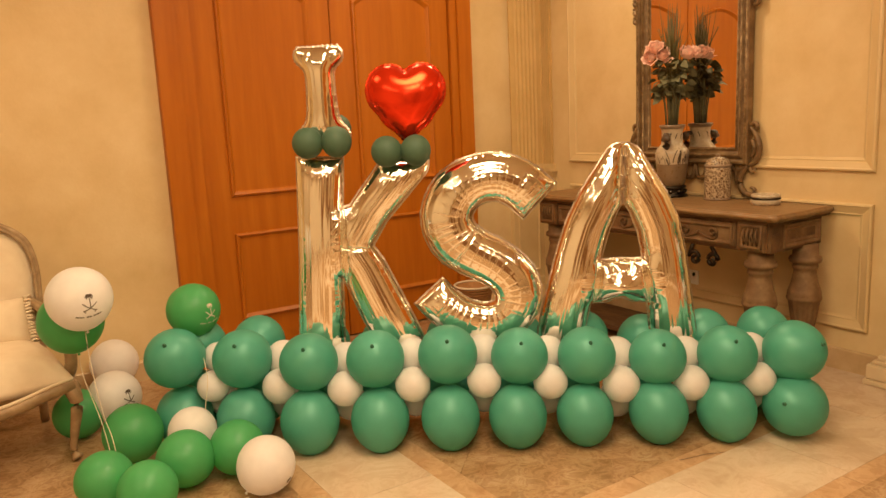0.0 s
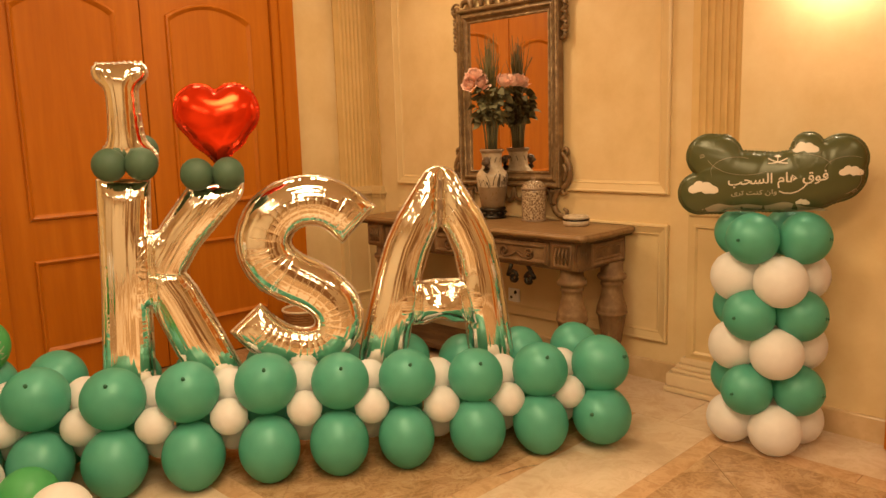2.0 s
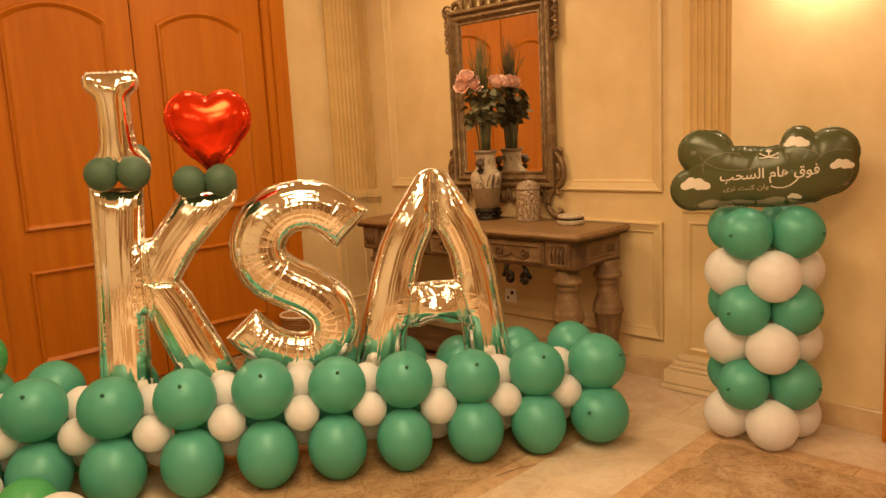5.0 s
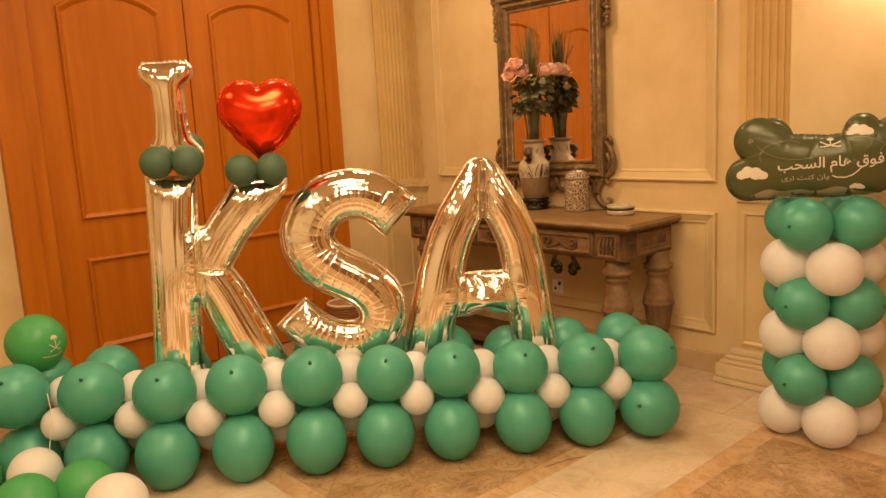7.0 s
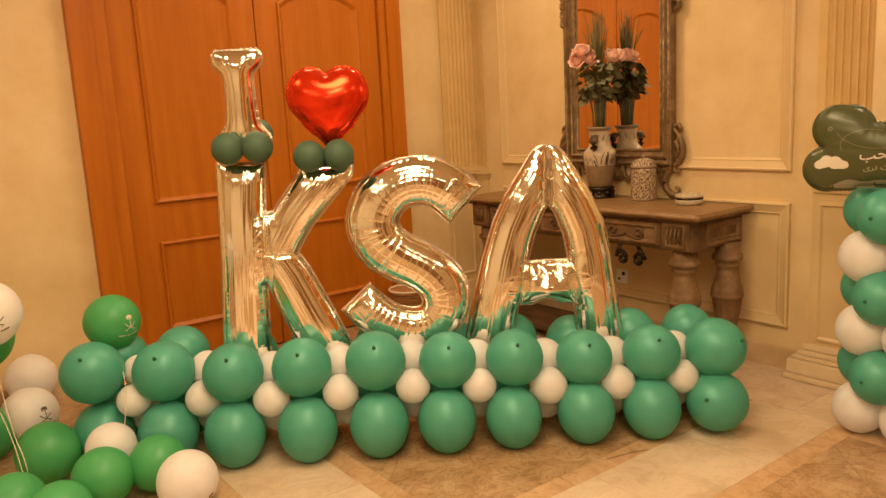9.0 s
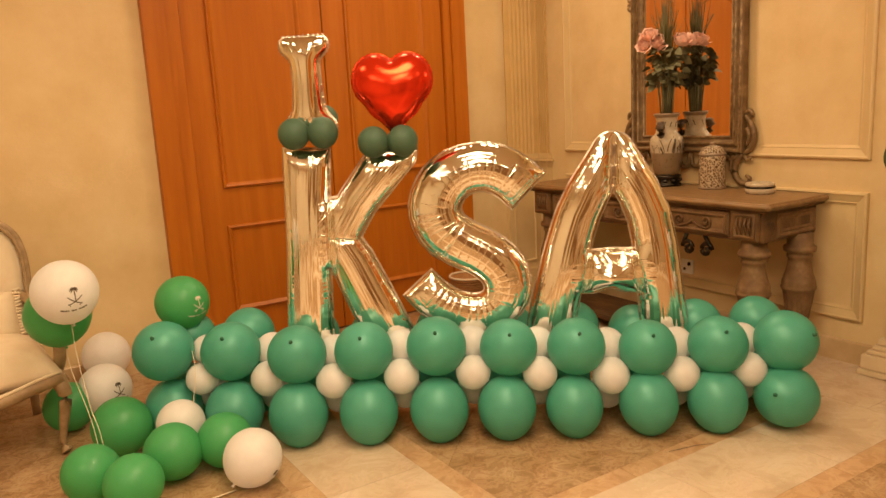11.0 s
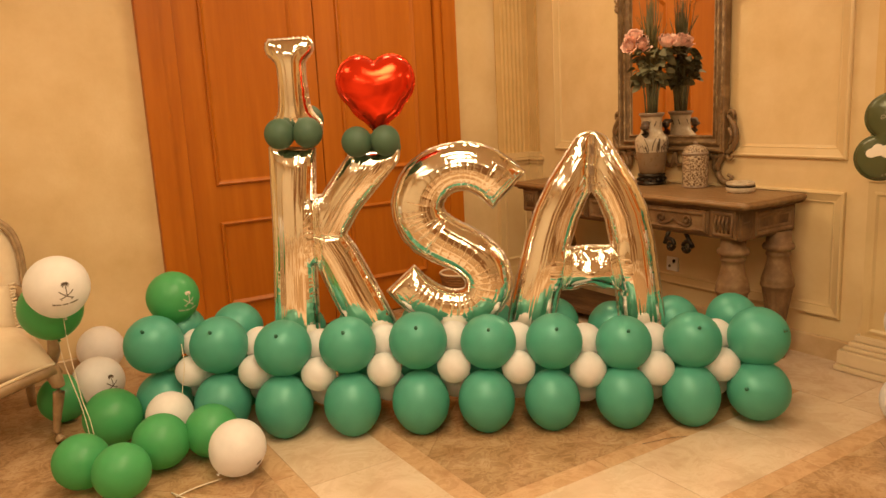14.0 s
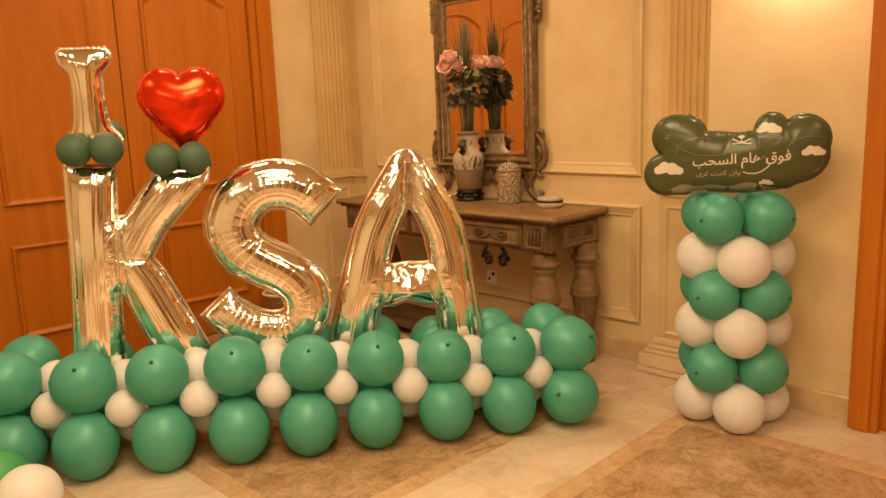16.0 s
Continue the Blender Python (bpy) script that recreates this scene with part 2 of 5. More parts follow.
def tube(points, radii, segments=8, bm=None, flat=1.0):
    """A tapered tube along points; flat squeezes its second axis."""
    bm = bm or bmesh.new()
    pts = [Vector(p) for p in points]
    if isinstance(radii, (int, float)):
        radii = [radii] * len(pts)
    rings = []
    for i, p in enumerate(pts):
        d = (pts[min(i + 1, len(pts) - 1)] - pts[max(i - 1, 0)]).normalized()
        side = d.cross(Vector((0, 0, 1)))
        if side.length < 1e-3:
            side = d.cross(Vector((1, 0, 0)))
        side.normalize()
        up = side.cross(d)
        rings.append([bm.verts.new(p + radii[i] * (math.cos(a) * side + flat * math.sin(a) * up)) for a in (2 * math.pi * k / segments for k in range(segments))])
    for a, b in zip(rings, rings[1:]):
        for k in range(segments):
            bm.faces.new((a[k], a[(k + 1) % segments], b[(k + 1) % segments], b[k]))
    bm.faces.new(rings[0][::-1])
    bm.faces.new(rings[-1])
    bmesh.ops.recalc_face_normals(bm, faces=bm.faces)
    return bm


def smooth_path(points, steps=6):
    """Catmull-Rom through tuples of any length."""
    p = [np.array(q, float) for q in points]
    p = [2 * p[0] - p[1]] + p + [2 * p[-1] - p[-2]]
    out = []
    for i in range(1, len(p) - 2):
        for k in range(steps):
            t = k / steps
            out.append(0.5 * (2 * p[i] + (p[i + 1] - p[i - 1]) * t + (2 * p[i - 1] - 5 * p[i] + 4 * p[i + 1] - p[i + 2]) * t * t + (3 * p[i] - p[i - 1] - 3 * p[i + 1] + p[i + 2]) * t ** 3))
    out.append(p[-2])
    return out


# ---- balloons ----
def balloon_mesh(name, mat, radius=1.0, neck=0.045):
    """A latex balloon of unit size, its tied end towards -z."""
    profile = []
    n = 20
    for i in range(n + 1):
        a = math.pi * i / n
        z = -math.cos(a)
        r = math.sin(a)
        if z < 0:
            r *= 1 - 0.025 * z * z
            z *= 1 + neck * z * z
        profile.append((radius * r if 0 < i < n else 0, radius * z))
    return mesh_from(name, lathe(profile, 40), mat)


def knot_mesh(name, mat):
    return mesh_from(name, lathe([(0.0, -1.15), (0.04, -1.145), (0.055, -1.12), (0.032, -1.10), (0.024, -1.085), (0.05, -1.055), (0.08, -1.02), (0.0, -1.0)], 14), mat)


GREEN_BALLOON, WHITE_BALLOON = balloon_mesh("green_balloon", M_GREEN), balloon_mesh("white_balloon", M_WHITE)
DARK_BALLOON, LIME_BALLOON = balloon_mesh("dark_balloon", M_DARK), balloon_mesh("lime_balloon", M_LIME)
GREEN_KNOT, WHITE_KNOT = knot_mesh("green_knot", M_KNOT), knot_mesh("white_knot", M_WHITE)
LIME_KNOT = knot_mesh("lime_knot", M_LIME)


def balloon(me, knot, parent, centre, radius, tail=(0, 0, -1), squash=(1, 1, 1), name="balloon"):
    """One balloon under a thing; its tied end points along tail."""
    ob = part(name, me, None, parent)
    turn = Vector(tail).to_track_quat("-Z", "Y").to_matrix().to_4x4()
    ob.matrix_local = Matrix.Translation(centre) @ turn @ Matrix.Diagonal((radius * squash[0], radius * squash[1], radius * squash[2], 1))
    if knot is not None:
        part("knot", knot, None, ob)
    return ob


# ---- structure ----
WALL_X, DOOR_Y, RIGHT_X = 4.283, 4.783, 4.151

FLOOR = structure("floor", boxes((-3.2, 4.6, -3.2, 5.6, -0.06, -0.004)), M_BROWN, "brown marble floor with polished veining", "floor")
structure("ceiling", boxes((-3.2, 4.6, -3.2, 5.6, CEIL, CEIL + 0.1)), M_CEIL, "plain cream plaster ceiling", "ceiling")
structure("wall_north", boxes((-3.2, 1.485, DOOR_Y, DOOR_Y + 0.2, 0, CEIL), (3.61, 4.6, DOOR_Y, DOOR_Y + 0.2, 0, CEIL), (1.485, 3.61, DOOR_Y, DOOR_Y + 0.2, 2.70, CEIL)), M_WALL, "cream painted wall round the double door", "wall")
structure("wall_east", boxes((WALL_X, WALL_X + 0.2, 1.84, DOOR_Y, 0, CEIL)), M_WALL, "cream painted panelled wall behind the console table", "wall")
structure("wall_south_east", boxes((RIGHT_X, RIGHT_X + 0.33, 1.125, 1.84, 0, CEIL), (RIGHT_X, RIGHT_X + 0.33, -3.2, -0.6, 0, CEIL), (RIGHT_X, RIGHT_X + 0.33, -0.6, 1.125, 2.5, CEIL)), M_WALL, "smooth cream painted wall beside the orange door", "wall")
# two unseen walls, brown and pale for what the foil mirrors
structure("wall_south", boxes((-3.2, 4.6, -3.3, -3.1, 0, CEIL)), M_REAR, "unseen plain wall closing the hall, brown to darken foil reflections", "wall")
structure("wall_west", boxes((-3.3, -3.1, -3.2, 5.6, 0, CEIL)), M_PALE, "unseen plain wall closing the hall, pale to brighten foil reflections", "wall")


def rect_sweep(bm, place, a0, a1, b0, b1, profile):
    """A mitred moulding round a rectangle. place(a, b, h) maps the wall's plane and the height over it; profile: (inset, height)."""
    loops = []
    for inset, h in profile:
        loops.append([bm.verts.new(place(a, b, h)) for a, b in ((a0 + inset, b0 + inset), (a1 - inset, b0 + inset), (a1 - inset, b1 - inset), (a0 + inset, b1 - inset))])
    for p, q in zip(loops, loops[1:]):
        for k in range(4):
            bm.faces.new((p[k], p[(k + 1) % 4], q[(k + 1) % 4], q[k]))
    bmesh.ops.recalc_face_normals(bm, faces=bm.faces)
    return bm


def extrude_profile(bm, place, s0, s1, profile):
    """A straight moulding from s0 to s1; profile: (up, out), closed. place(s, up, out)."""
    a = [bm.verts.new(place(s0, u, o)) for u, o in profile]
    b = [bm.verts.new(place(s1, u, o)) for u, o in profile]
    n = len(profile)
    for k in range(n):
        bm.faces.new((a[k], a[(k + 1) % n], b[(k + 1) % n], b[k]))
    bm.faces.new(a[::-1])
    bm.faces.new(b)
    bmesh.ops.recalc_face_normals(bm, faces=bm.faces)
    return bm


def on_east(x):
    return lambda a, b, h: Vector((x - h, a, b))


def on_north(y):
    return lambda a, b, h: Vector((a, y - h, b))


PANEL_PROFILE = [(0.0, 0.0), (0.0, 0.018), (0.004, 0.024), (0.012, 0.026), (0.018, 0.021), (0.050, 0.010), (0.056, 0.011), (0.061, 0.004), (0.070, 0.0)]
for zz0, zz1 in ((1.052, 2.72), (0.2275, 0.889)):
    structure("trim", rect_sweep(bmesh.new(), on_east(WALL_X), 2.270, 4.465, zz0, zz1, PANEL_PROFILE), M_TRIM, "cream painted panel moulding on the wall", "moulding")

BASE_PROFILE = [(0, 0), (0, 0.016), (0.108, 0.016), (0.114, 0.012), (0.116, 0)]
structure("baseboard", extrude_profile(bmesh.new(), lambda s, u, o: Vector((WALL_X - o, s, u)), 2.18, 4.60, BASE_PROFILE), M_SKIRT, "tan marble baseboard along the panelled wall", "baseboard")
structure("baseboard", extrude_profile(bmesh.new(), lambda s, u, o: Vector((RIGHT_X - o, s, u)), 1.125, 1.84, BASE_PROFILE), M_SKIRT, "tan marble baseboard beside the door", "baseboard")
structure("baseboard", extrude_profile(bmesh.new(), lambda s, u, o: Vector((s, DOOR_Y - o, u)), -3.1, 1.485, BASE_PROFILE), M_SKIRT, "tan marble baseboard behind the armchair", "baseboard")


def fluted_face(bm, place, a0, a1, b0, b1, count=5, depth=0.012):
    """A face with round-bottomed flutes: place(a, b, h)."""
    edge = (a1 - a0) * 0.12
    pitch = (a1 - a0 - 2 * edge) / count
    outline = [(a0, 0.0)]
    for k in range(count):
        c = a0 + edge + pitch * (k + 0.5)
        w = pitch * 0.36
        outline.append((c - w, 0.0))
        for j in range(1, 6):
            t = math.pi * j / 6
            outline.append((c - w * math.cos(t), -depth * math.sin(t)))
        outline.append((c + w, 0.0))
    outline.append((a1, 0.0))
    low = [bm.verts.new(place(a, b0, h)) for a, h in outline]
    top = [bm.verts.new(place(a, b1, h)) for a, h in outline]
    for k in range(len(outline) - 1):
        bm.faces.new((low[k], low[k + 1], top[k + 1], top[k]))
    return bm


def pier(name, x0, x1, y0, y1, label, flute_x, flute_y):
    """A square fluted pilaster on a panelled pedestal; its faces look to -x and -y."""
    p = tagged(new(name), label, "pilaster", "", "structure")
    part("core", boxes((x0 + 0.016, x1, y0 + 0.016, y1, 0, CEIL)), M_TRIM, p)
    bm = bmesh.new()
    if flute_x:
        fluted_face(bm, lambda a, b, h: Vector((x0 - h, a, b)), y0, y1, 1.04, CEIL, flute_x)
    if flute_y:
        fluted_face(bm, lambda a, b, h: Vector((a, y0 - h, b)), x0, x1, 1.04, CEIL, flute_y)
    part("shaft", bm, M_FLUTE, p, "cream fluted shaft")
    part("pedestal", boxes((x0 - 0.012, x1, y0 - 0.012, y1, 0.16, 0.955), bevel=0.003), M_TRIM, p)
    part("cap", boxes((x0 - 0.035, x1, y0 - 0.035, y1, 0.985, 1.005), (x0 - 0.022, x1, y0 - 0.022, y1, 0.955, 0.985), (x0 - 0.01, x1, y0 - 0.01, y1, 1.005, 1.04), bevel=0.005), M_TRIM, p)
    for out, z0, z1 in ((0.088, 0, 0.030), (0.078, 0.0305, 0.105), (0.060, 0.1055, 0.125), (0.042, 0.1255, 0.150), (0.024, 0.1505, 0.185)):
        part("plinth", boxes((x0 - out, x1, y0, y1 + out, z0, z1), bevel=0.006), M_PLINTH, p, "pale stepped marble plinth")
    bm = bmesh.new()
    rect_sweep(bm, on_east(x0 - 0.012), y0 + 0.035, y1 - 0.035, 0.21, 0.91, [(0, 0), (0, 0.008), (0.012, 0.010), (0.022, 0.0)])
    if flute_y:
        rect_sweep(bm, on_north(y0 - 0.012), x0 + 0.035, x1 - 0.035, 0.21, 0.91, [(0, 0), (0, 0.008), (0.012, 0.010), (0.022, 0.0)])
    part("panel_moulding", bm, M_TRIM, p)
    return p


def corner_pilaster(x0, y0, proud=0.03):
    """Two flat fluted half-pilasters that meet in the corner of the two walls, over a shared pedestal."""
    p = tagged(new("pilaster_north"), "cream fluted corner pilaster on a panelled pedestal beside the double door", "pilaster", "", "structure")
    fx, fy = WALL_X - proud, DOOR_Y - proud

    def ell(out, z0, z1, bevel=0.0):
        return boxes((x0 - out, WALL_X, fy - out, DOOR_Y, z0, z1), (fx - out, WALL_X, y0 - out, fy - out - 0.0005, z0, z1), bevel=bevel)

    part("core", ell(-0.016, 0, CEIL), M_FLUTE, p)
    bm = fluted_face(bmesh.new(), lambda a, b, h: Vector((a, fy - h, b)), x0, fx, 1.02, CEIL, 6, 0.012)
    fluted_face(bm, lambda a, b, h: Vector((fx - h, a, b)), y0, fy, 1.02, CEIL, 4, 0.022)
    part("shaft", bm, M_FLUTE, p, "cream fluted shaft")
    part("pedestal", ell(0.010, 0.16, 0.94, 0.003), M_TRIM, p)
    part("cap", ell(0.020, 0.94, 0.967, 0.005), M_TRIM, p)
    part("cap", ell(0.034, 0.9675, 0.990, 0.006), M_TRIM, p)
    part("cap", ell(0.008, 0.9905, 1.03, 0.003), M_TRIM, p)
    part("plinth", ell(0.045, 0, 0.09, 0.005), M_TRIM, p)
    part("plinth", ell(0.025, 0.0905, 0.16, 0.006), M_TRIM, p)
    bm = rect_sweep(bmesh.new(), on_north(fy - 0.010), x0 + 0.035, fx - 0.045, 0.21, 0.90, [(0, 0), (0, 0.008), (0.012, 0.010), (0.022, 0.0)])
    part("panel_moulding", bm, M_TRIM, p)
    return p


corner_pilaster(3.964, 4.642)
pier("pilaster_south", 4.233, WALL_X + 0.1, 1.84, 2.132, "cream fluted pilaster on a panelled pedestal beside the balloon column", 6, 0)


# ---- double door ----
def arched_panel(bm, place, a0, a1, b0, b1, rise, profile, steps=12):
    """A moulding round a panel; rise lifts the middle of its top edge in an arch."""
    loops = []
    for inset, h in profile:
        x0, x1, z0 = a0 + inset, a1 - inset, b0 + inset
        pts = [(x0, z0), (x1, z0)]
        for k in range(steps + 1):
            t = k / steps
            x = x1 + (x0 - x1) * t
            pts.append((x, b1 - inset + rise * math.sin(math.pi * t) ** 0.8 if rise else b1 - inset))
        loops.append([bm.verts.new(place(a, b, h)) for a, b in pts])
    n = len(loops[0])
    for p, q in zip(loops, loops[1:]):
        for k in range(n):
            bm.faces.new((p[k], p[(k + 1) % n], q[(k + 1) % n], q[k]))
    bm.faces.new(loops[-1])
    bmesh.ops.recalc_face_normals(bm, faces=bm.faces)
    return bm


DOOR_PROFILE = [(0.0, 0.0), (0.004, 0.015), (0.013, 0.020), (0.022, 0.013), (0.032, 0.003), (0.042, 0.002)]


def door_leaf(parent, x0, x1, y, name="leaf"):
    leaf = part(name, boxes((x0 + 0.003, x1 - 0.003, y, y + 0.045, 0.008, 2.58), bevel=0.003), M_WOOD, parent)
    for z0, z1, rise in ((1.004, 2.17, 0.085), (0.25, 0.783, 0.0)):
        part("panel", arched_panel(bmesh.new(), on_north(y), x0 + 0.15, x1 - 0.15, z0, z1, rise, DOOR_PROFILE), M_WOOD, leaf)
    return leaf


door = tagged(new("door_1"), "orange veneered double door with arched panels, closed", "door", "", "structure")
LEAF_Y = 4.7725
FACE = LEAF_Y - 0.045
door_leaf(door, 1.690, 2.560, LEAF_Y)
door_leaf(door, 2.560, 3.445, LEAF_Y)
part("casing", boxes((1.485, 1.690, FACE + 0.02, 4.91, 0, 2.70), (1.485, 1.612, FACE, FACE + 0.019, 0, 2.70), bevel=0.004), M_WOOD, door)
part("casing", boxes((3.445, 3.613, FACE + 0.02, 4.91, 0, 2.70), (3.50, 3.613, FACE, FACE + 0.019, 0, 2.70), bevel=0.004), M_WOOD, door)
part("lintel", boxes((1.690, 3.445, FACE + 0.02, 4.91, 2.58, 2.70), bevel=0.004), M_WOOD, door)
part("door_back", boxes((1.485, 3.613, 4.911, 4.94, 0, 2.70)), M_WOOD, door)

side_door = tagged(new("door_2"), "orange veneered door in a broad wooden casing, closed", "door", "", "structure")
part("casing", boxes((4.075, 4.26, 1.005, 1.125, 0, 2.5), (4.060, 4.074, 1.035, 1.105, 0, 2.5), bevel=0.005), M_WOOD, side_door)
part("casing", boxes((4.075, 4.26, -0.6, -0.48, 0, 2.5), bevel=0.005), M_WOOD, side_door)
part("leaf", boxes((4.125, 4.165, -0.48, 1.005, 0, 2.5)), M_WOOD, side_door)

# unseen door, added so the foil letters reflect dark streaks
for name, m in (("reflection_door", pose(0.2, -3.1, 0)),):
    closed = tagged(new(name), "unseen dark walnut double door, added for the foil to reflect", "door", "", "structure")
    closed.matrix_world = m
    part("leaf", boxes((-0.9, -0.004, 0, 0.05, 0.005, 2.5), bevel=0.004), M_WALNUT, closed)
    part("leaf", boxes((0.004, 0.9, 0, 0.05, 0.005, 2.5), bevel=0.004), M_WALNUT, closed)

# ---- console table ----
TX0, TX1, TY0, TY1, TZ = 3.60, 4.13, 2.50, 4.42, 0.88
table = thing("console_table", "dark carved antique wooden console table against the panelled wall", "table", at=pose(0.2595, 0.0500, 0) @ Matrix.Diagonal((0.9625, 0.9576, 0.9955, 1)))
ON_TOP = 0.876
def worn_slab(x0, x1, y0, y1, z0, z1, rough=0.0045):
    """A thick plank top whose edges are worn wavy and chipped."""
    bm = bmesh.new()
    box(bm, x0, x1, y0, y1, z0, z1)
    bmesh.ops.subdivide_edges(bm, edges=[e for e in bm.edges if abs(e.verts[0].co.y - e.verts[1].co.y) > 0.5], cuts=70, use_grid_fill=True)
    bmesh.ops.subdivide_edges(bm, edges=[e for e in bm.edges if abs(e.verts[0].co.x - e.verts[1].co.x) > 0.3], cuts=18, use_grid_fill=True)
    bmesh.ops.bevel(bm, geom=[e for e in bm.edges if e.is_manifold and e.calc_face_angle(0) > 1], offset=0.008, segments=3, affect="EDGES")
    for v in bm.verts:
        if v.co.x < x0 + 0.02 or v.co.y < y0 + 0.02 or v.co.y > y1 - 0.02:
            p = Vector((v.co.x * 14, v.co.y * 9, v.co.z * 30))
            v.co += Vector((1.6 * math.sin(v.co.y * 23) * math.sin(v.co.y * 9.1) + math.sin(v.co.y * 61), math.sin(v.co.x * 37) + 0.6 * math.sin(v.co.x * 83), 0.5 * math.sin(p.x + p.y * 2.3))) * rough * 0.6
    return bm


part("tabletop", worn_slab(TX0, TX1, TY0, TY1, TZ - 0.034, TZ), M_TOP, table, "worn brown plank tabletop", True)
part("under_moulding", boxes((TX0 + 0.02, TX1, TY0 + 0.02, TY1 - 0.02, TZ - 0.048, TZ - 0.033), bevel=0.006), M_OLD, table)
part("apron", boxes((TX0 + 0.05, TX1 - 0.02, TY0 + 0.06, TY1 - 0.06, TZ - 0.20, TZ - 0.042), bevel=0.004), M_OLD, table)
LEG = [(0.0, 0.0), (0.052, 0.0), (0.056, 0.03), (0.045, 0.055), (0.055, 0.07), (0.055, 0.088), (0.036, 0.11), (0.040, 0.14), (0.046, 0.18), (0.054, 0.23), (0.062, 0.28), (0.069, 0.32), (0.075, 0.355), (0.080, 0.385), (0.086, 0.392), (0.090, 0.398), (0.090, 0.408), (0.086, 0.414), (0.087, 0.420), (0.085, 0.440), (0.081, 0.446), (0.080, 0.455), (0.072, 0.475), (0.064, 0.505), (0.058, 0.540), (0.057, 0.556), (0.064, 0.562), (0.066, 0.572), (0.062, 0.580), (0.062, 0.588), (0.080, 0.596), (0.084, 0.608), (0.080, 0.622), (0.066, 0.630), (0.064, 0.69), (0.0, 0.69)]
leg_bm = lathe(LEG, 84)
for v in leg_bm.verts:
    if 0.13 < v.co.z < 0.39:
        reed = 1 + 0.05 * math.sin(math.pi * (v.co.z - 0.13) / 0.26) ** 0.5 * (2 * abs(math.sin(7 * math.atan2(v.co.y, v.co.x))) - 1.2)
        v.co.x *= reed
        v.co.y *= reed
LEG_MESH = mesh_from("turned_leg", leg_bm, M_TURNED)
for lx, ly in ((3.72, 2.66), (3.72, 4.26), (4.0, 2.58), (4.0, 4.34)):
    leg = part("leg", LEG_MESH, None, table)
    leg.location = (lx, ly, 0)
part("stretcher", boxes((3.66, 4.06, 2.56, 4.36, 0.055, 0.085), bevel=0.006), M_OLD, table)

# ---- mirror ----
mirror = thing("wall_mirror", "tall mirror in a carved antique gilt frame", "mirror", at=pose(0, 0.0353, 0.0277) @ Matrix.Diagonal((1, 0.9465, 0.9713, 1)))
part("glass", boxes((WALL_X - 0.034, WALL_X - 0.024, 3.17, 3.87, 1.15, 2.15)), M_MIRROR, mirror, "clear mirror glass")
MIRROR_PROFILE = [(0.0, 0.0), (0.0, 0.045), (0.012, 0.055), (0.025, 0.045), (0.032, 0.030), (0.045, 0.042), (0.058, 0.046), (0.068, 0.030), (0.078, 0.022), (0.088, 0.026), (0.098, 0.022), (0.10, 0.008)]
part("frame", rect_sweep(bmesh.new(), on_east(WALL_X - 0.016), 3.09, 3.955, 1.075, 2.235, MIRROR_PROFILE), M_GILT, mirror)
for inset, lift, wide in ((0.006, 0.050, 0.016), (0.048, 0.041, 0.013), (0.084, 0.024, 0.012)):
    part("ridge", rect_sweep(bmesh.new(), on_east(WALL_X - 0.016 - lift), 3.09 + inset, 3.955 - inset, 1.075 + inset, 2.235 - inset, [(0.0, 0.0), (0.001, 0.004), (wide * 0.35, 0.0085), (wide * 0.65, 0.0085), (wide - 0.001, 0.004), (wide, 0.0)]), M_RIDGE, mirror, "worn lighter ridge of the frame", True)

# ---- balloon base with the letters ----
U, B = Vector((0.819, -0.5739, 0)), Vector((0.5739, 0.819, 0))
F0 = Vector((1.619, 3.269, 0))


def spot(u, off, z):
    return F0 + u * U + off * B + Vector((0, 0, z))


base = thing("balloon_garland", "long low garland of jade green and white latex balloons", "balloons")
# along the row, height, radius
UPPER = [(-0.602, 0.414, 0.133), (-0.299, 0.401, 0.131), (0.008, 0.391, 0.128), (0.301, 0.396, 0.127), (0.617, 0.405, 0.129), (0.927, 0.388, 0.123), (1.216, 0.380, 0.124), (1.519, 0.361, 0.121), (1.815, 0.363, 0.124), (2.097, 0.368, 0.130)]
LOWER = [(-0.590, 0.128, 0.126), (-0.292, 0.128, 0.127), (0.005, 0.127, 0.128), (0.313, 0.122, 0.127), (0.619, 0.126, 0.127), (0.910, 0.124, 0.125), (1.198, 0.123, 0.121), (1.512, 0.119, 0.124), (1.800, 0.120, 0.123), (2.088, 0.128, 0.130)]
REAR = [(-0.575, 0.400, 0.118), (-0.295, 0.402, 0.124), (0.02, 0.385, 0.122), (0.32, 0.385, 0.122), (0.63, 0.39, 0.122), (0.94, 0.38, 0.120), (1.247, 0.376, 0.116), (1.527, 0.342, 0.121), (1.810, 0.362, 0.118), (2.084, 0.363, 0.118)]
SMALL = [(-0.433, 0.287, 0.070), (-0.133, 0.276, 0.079), (0.162, 0.269, 0.077), (0.460, 0.279, 0.077), (0.771, 0.286, 0.075), (1.057, 0.270, 0.075), (1.361, 0.249, 0.080), (1.661, 0.244, 0.076), (1.943, 0.253, 0.074)]
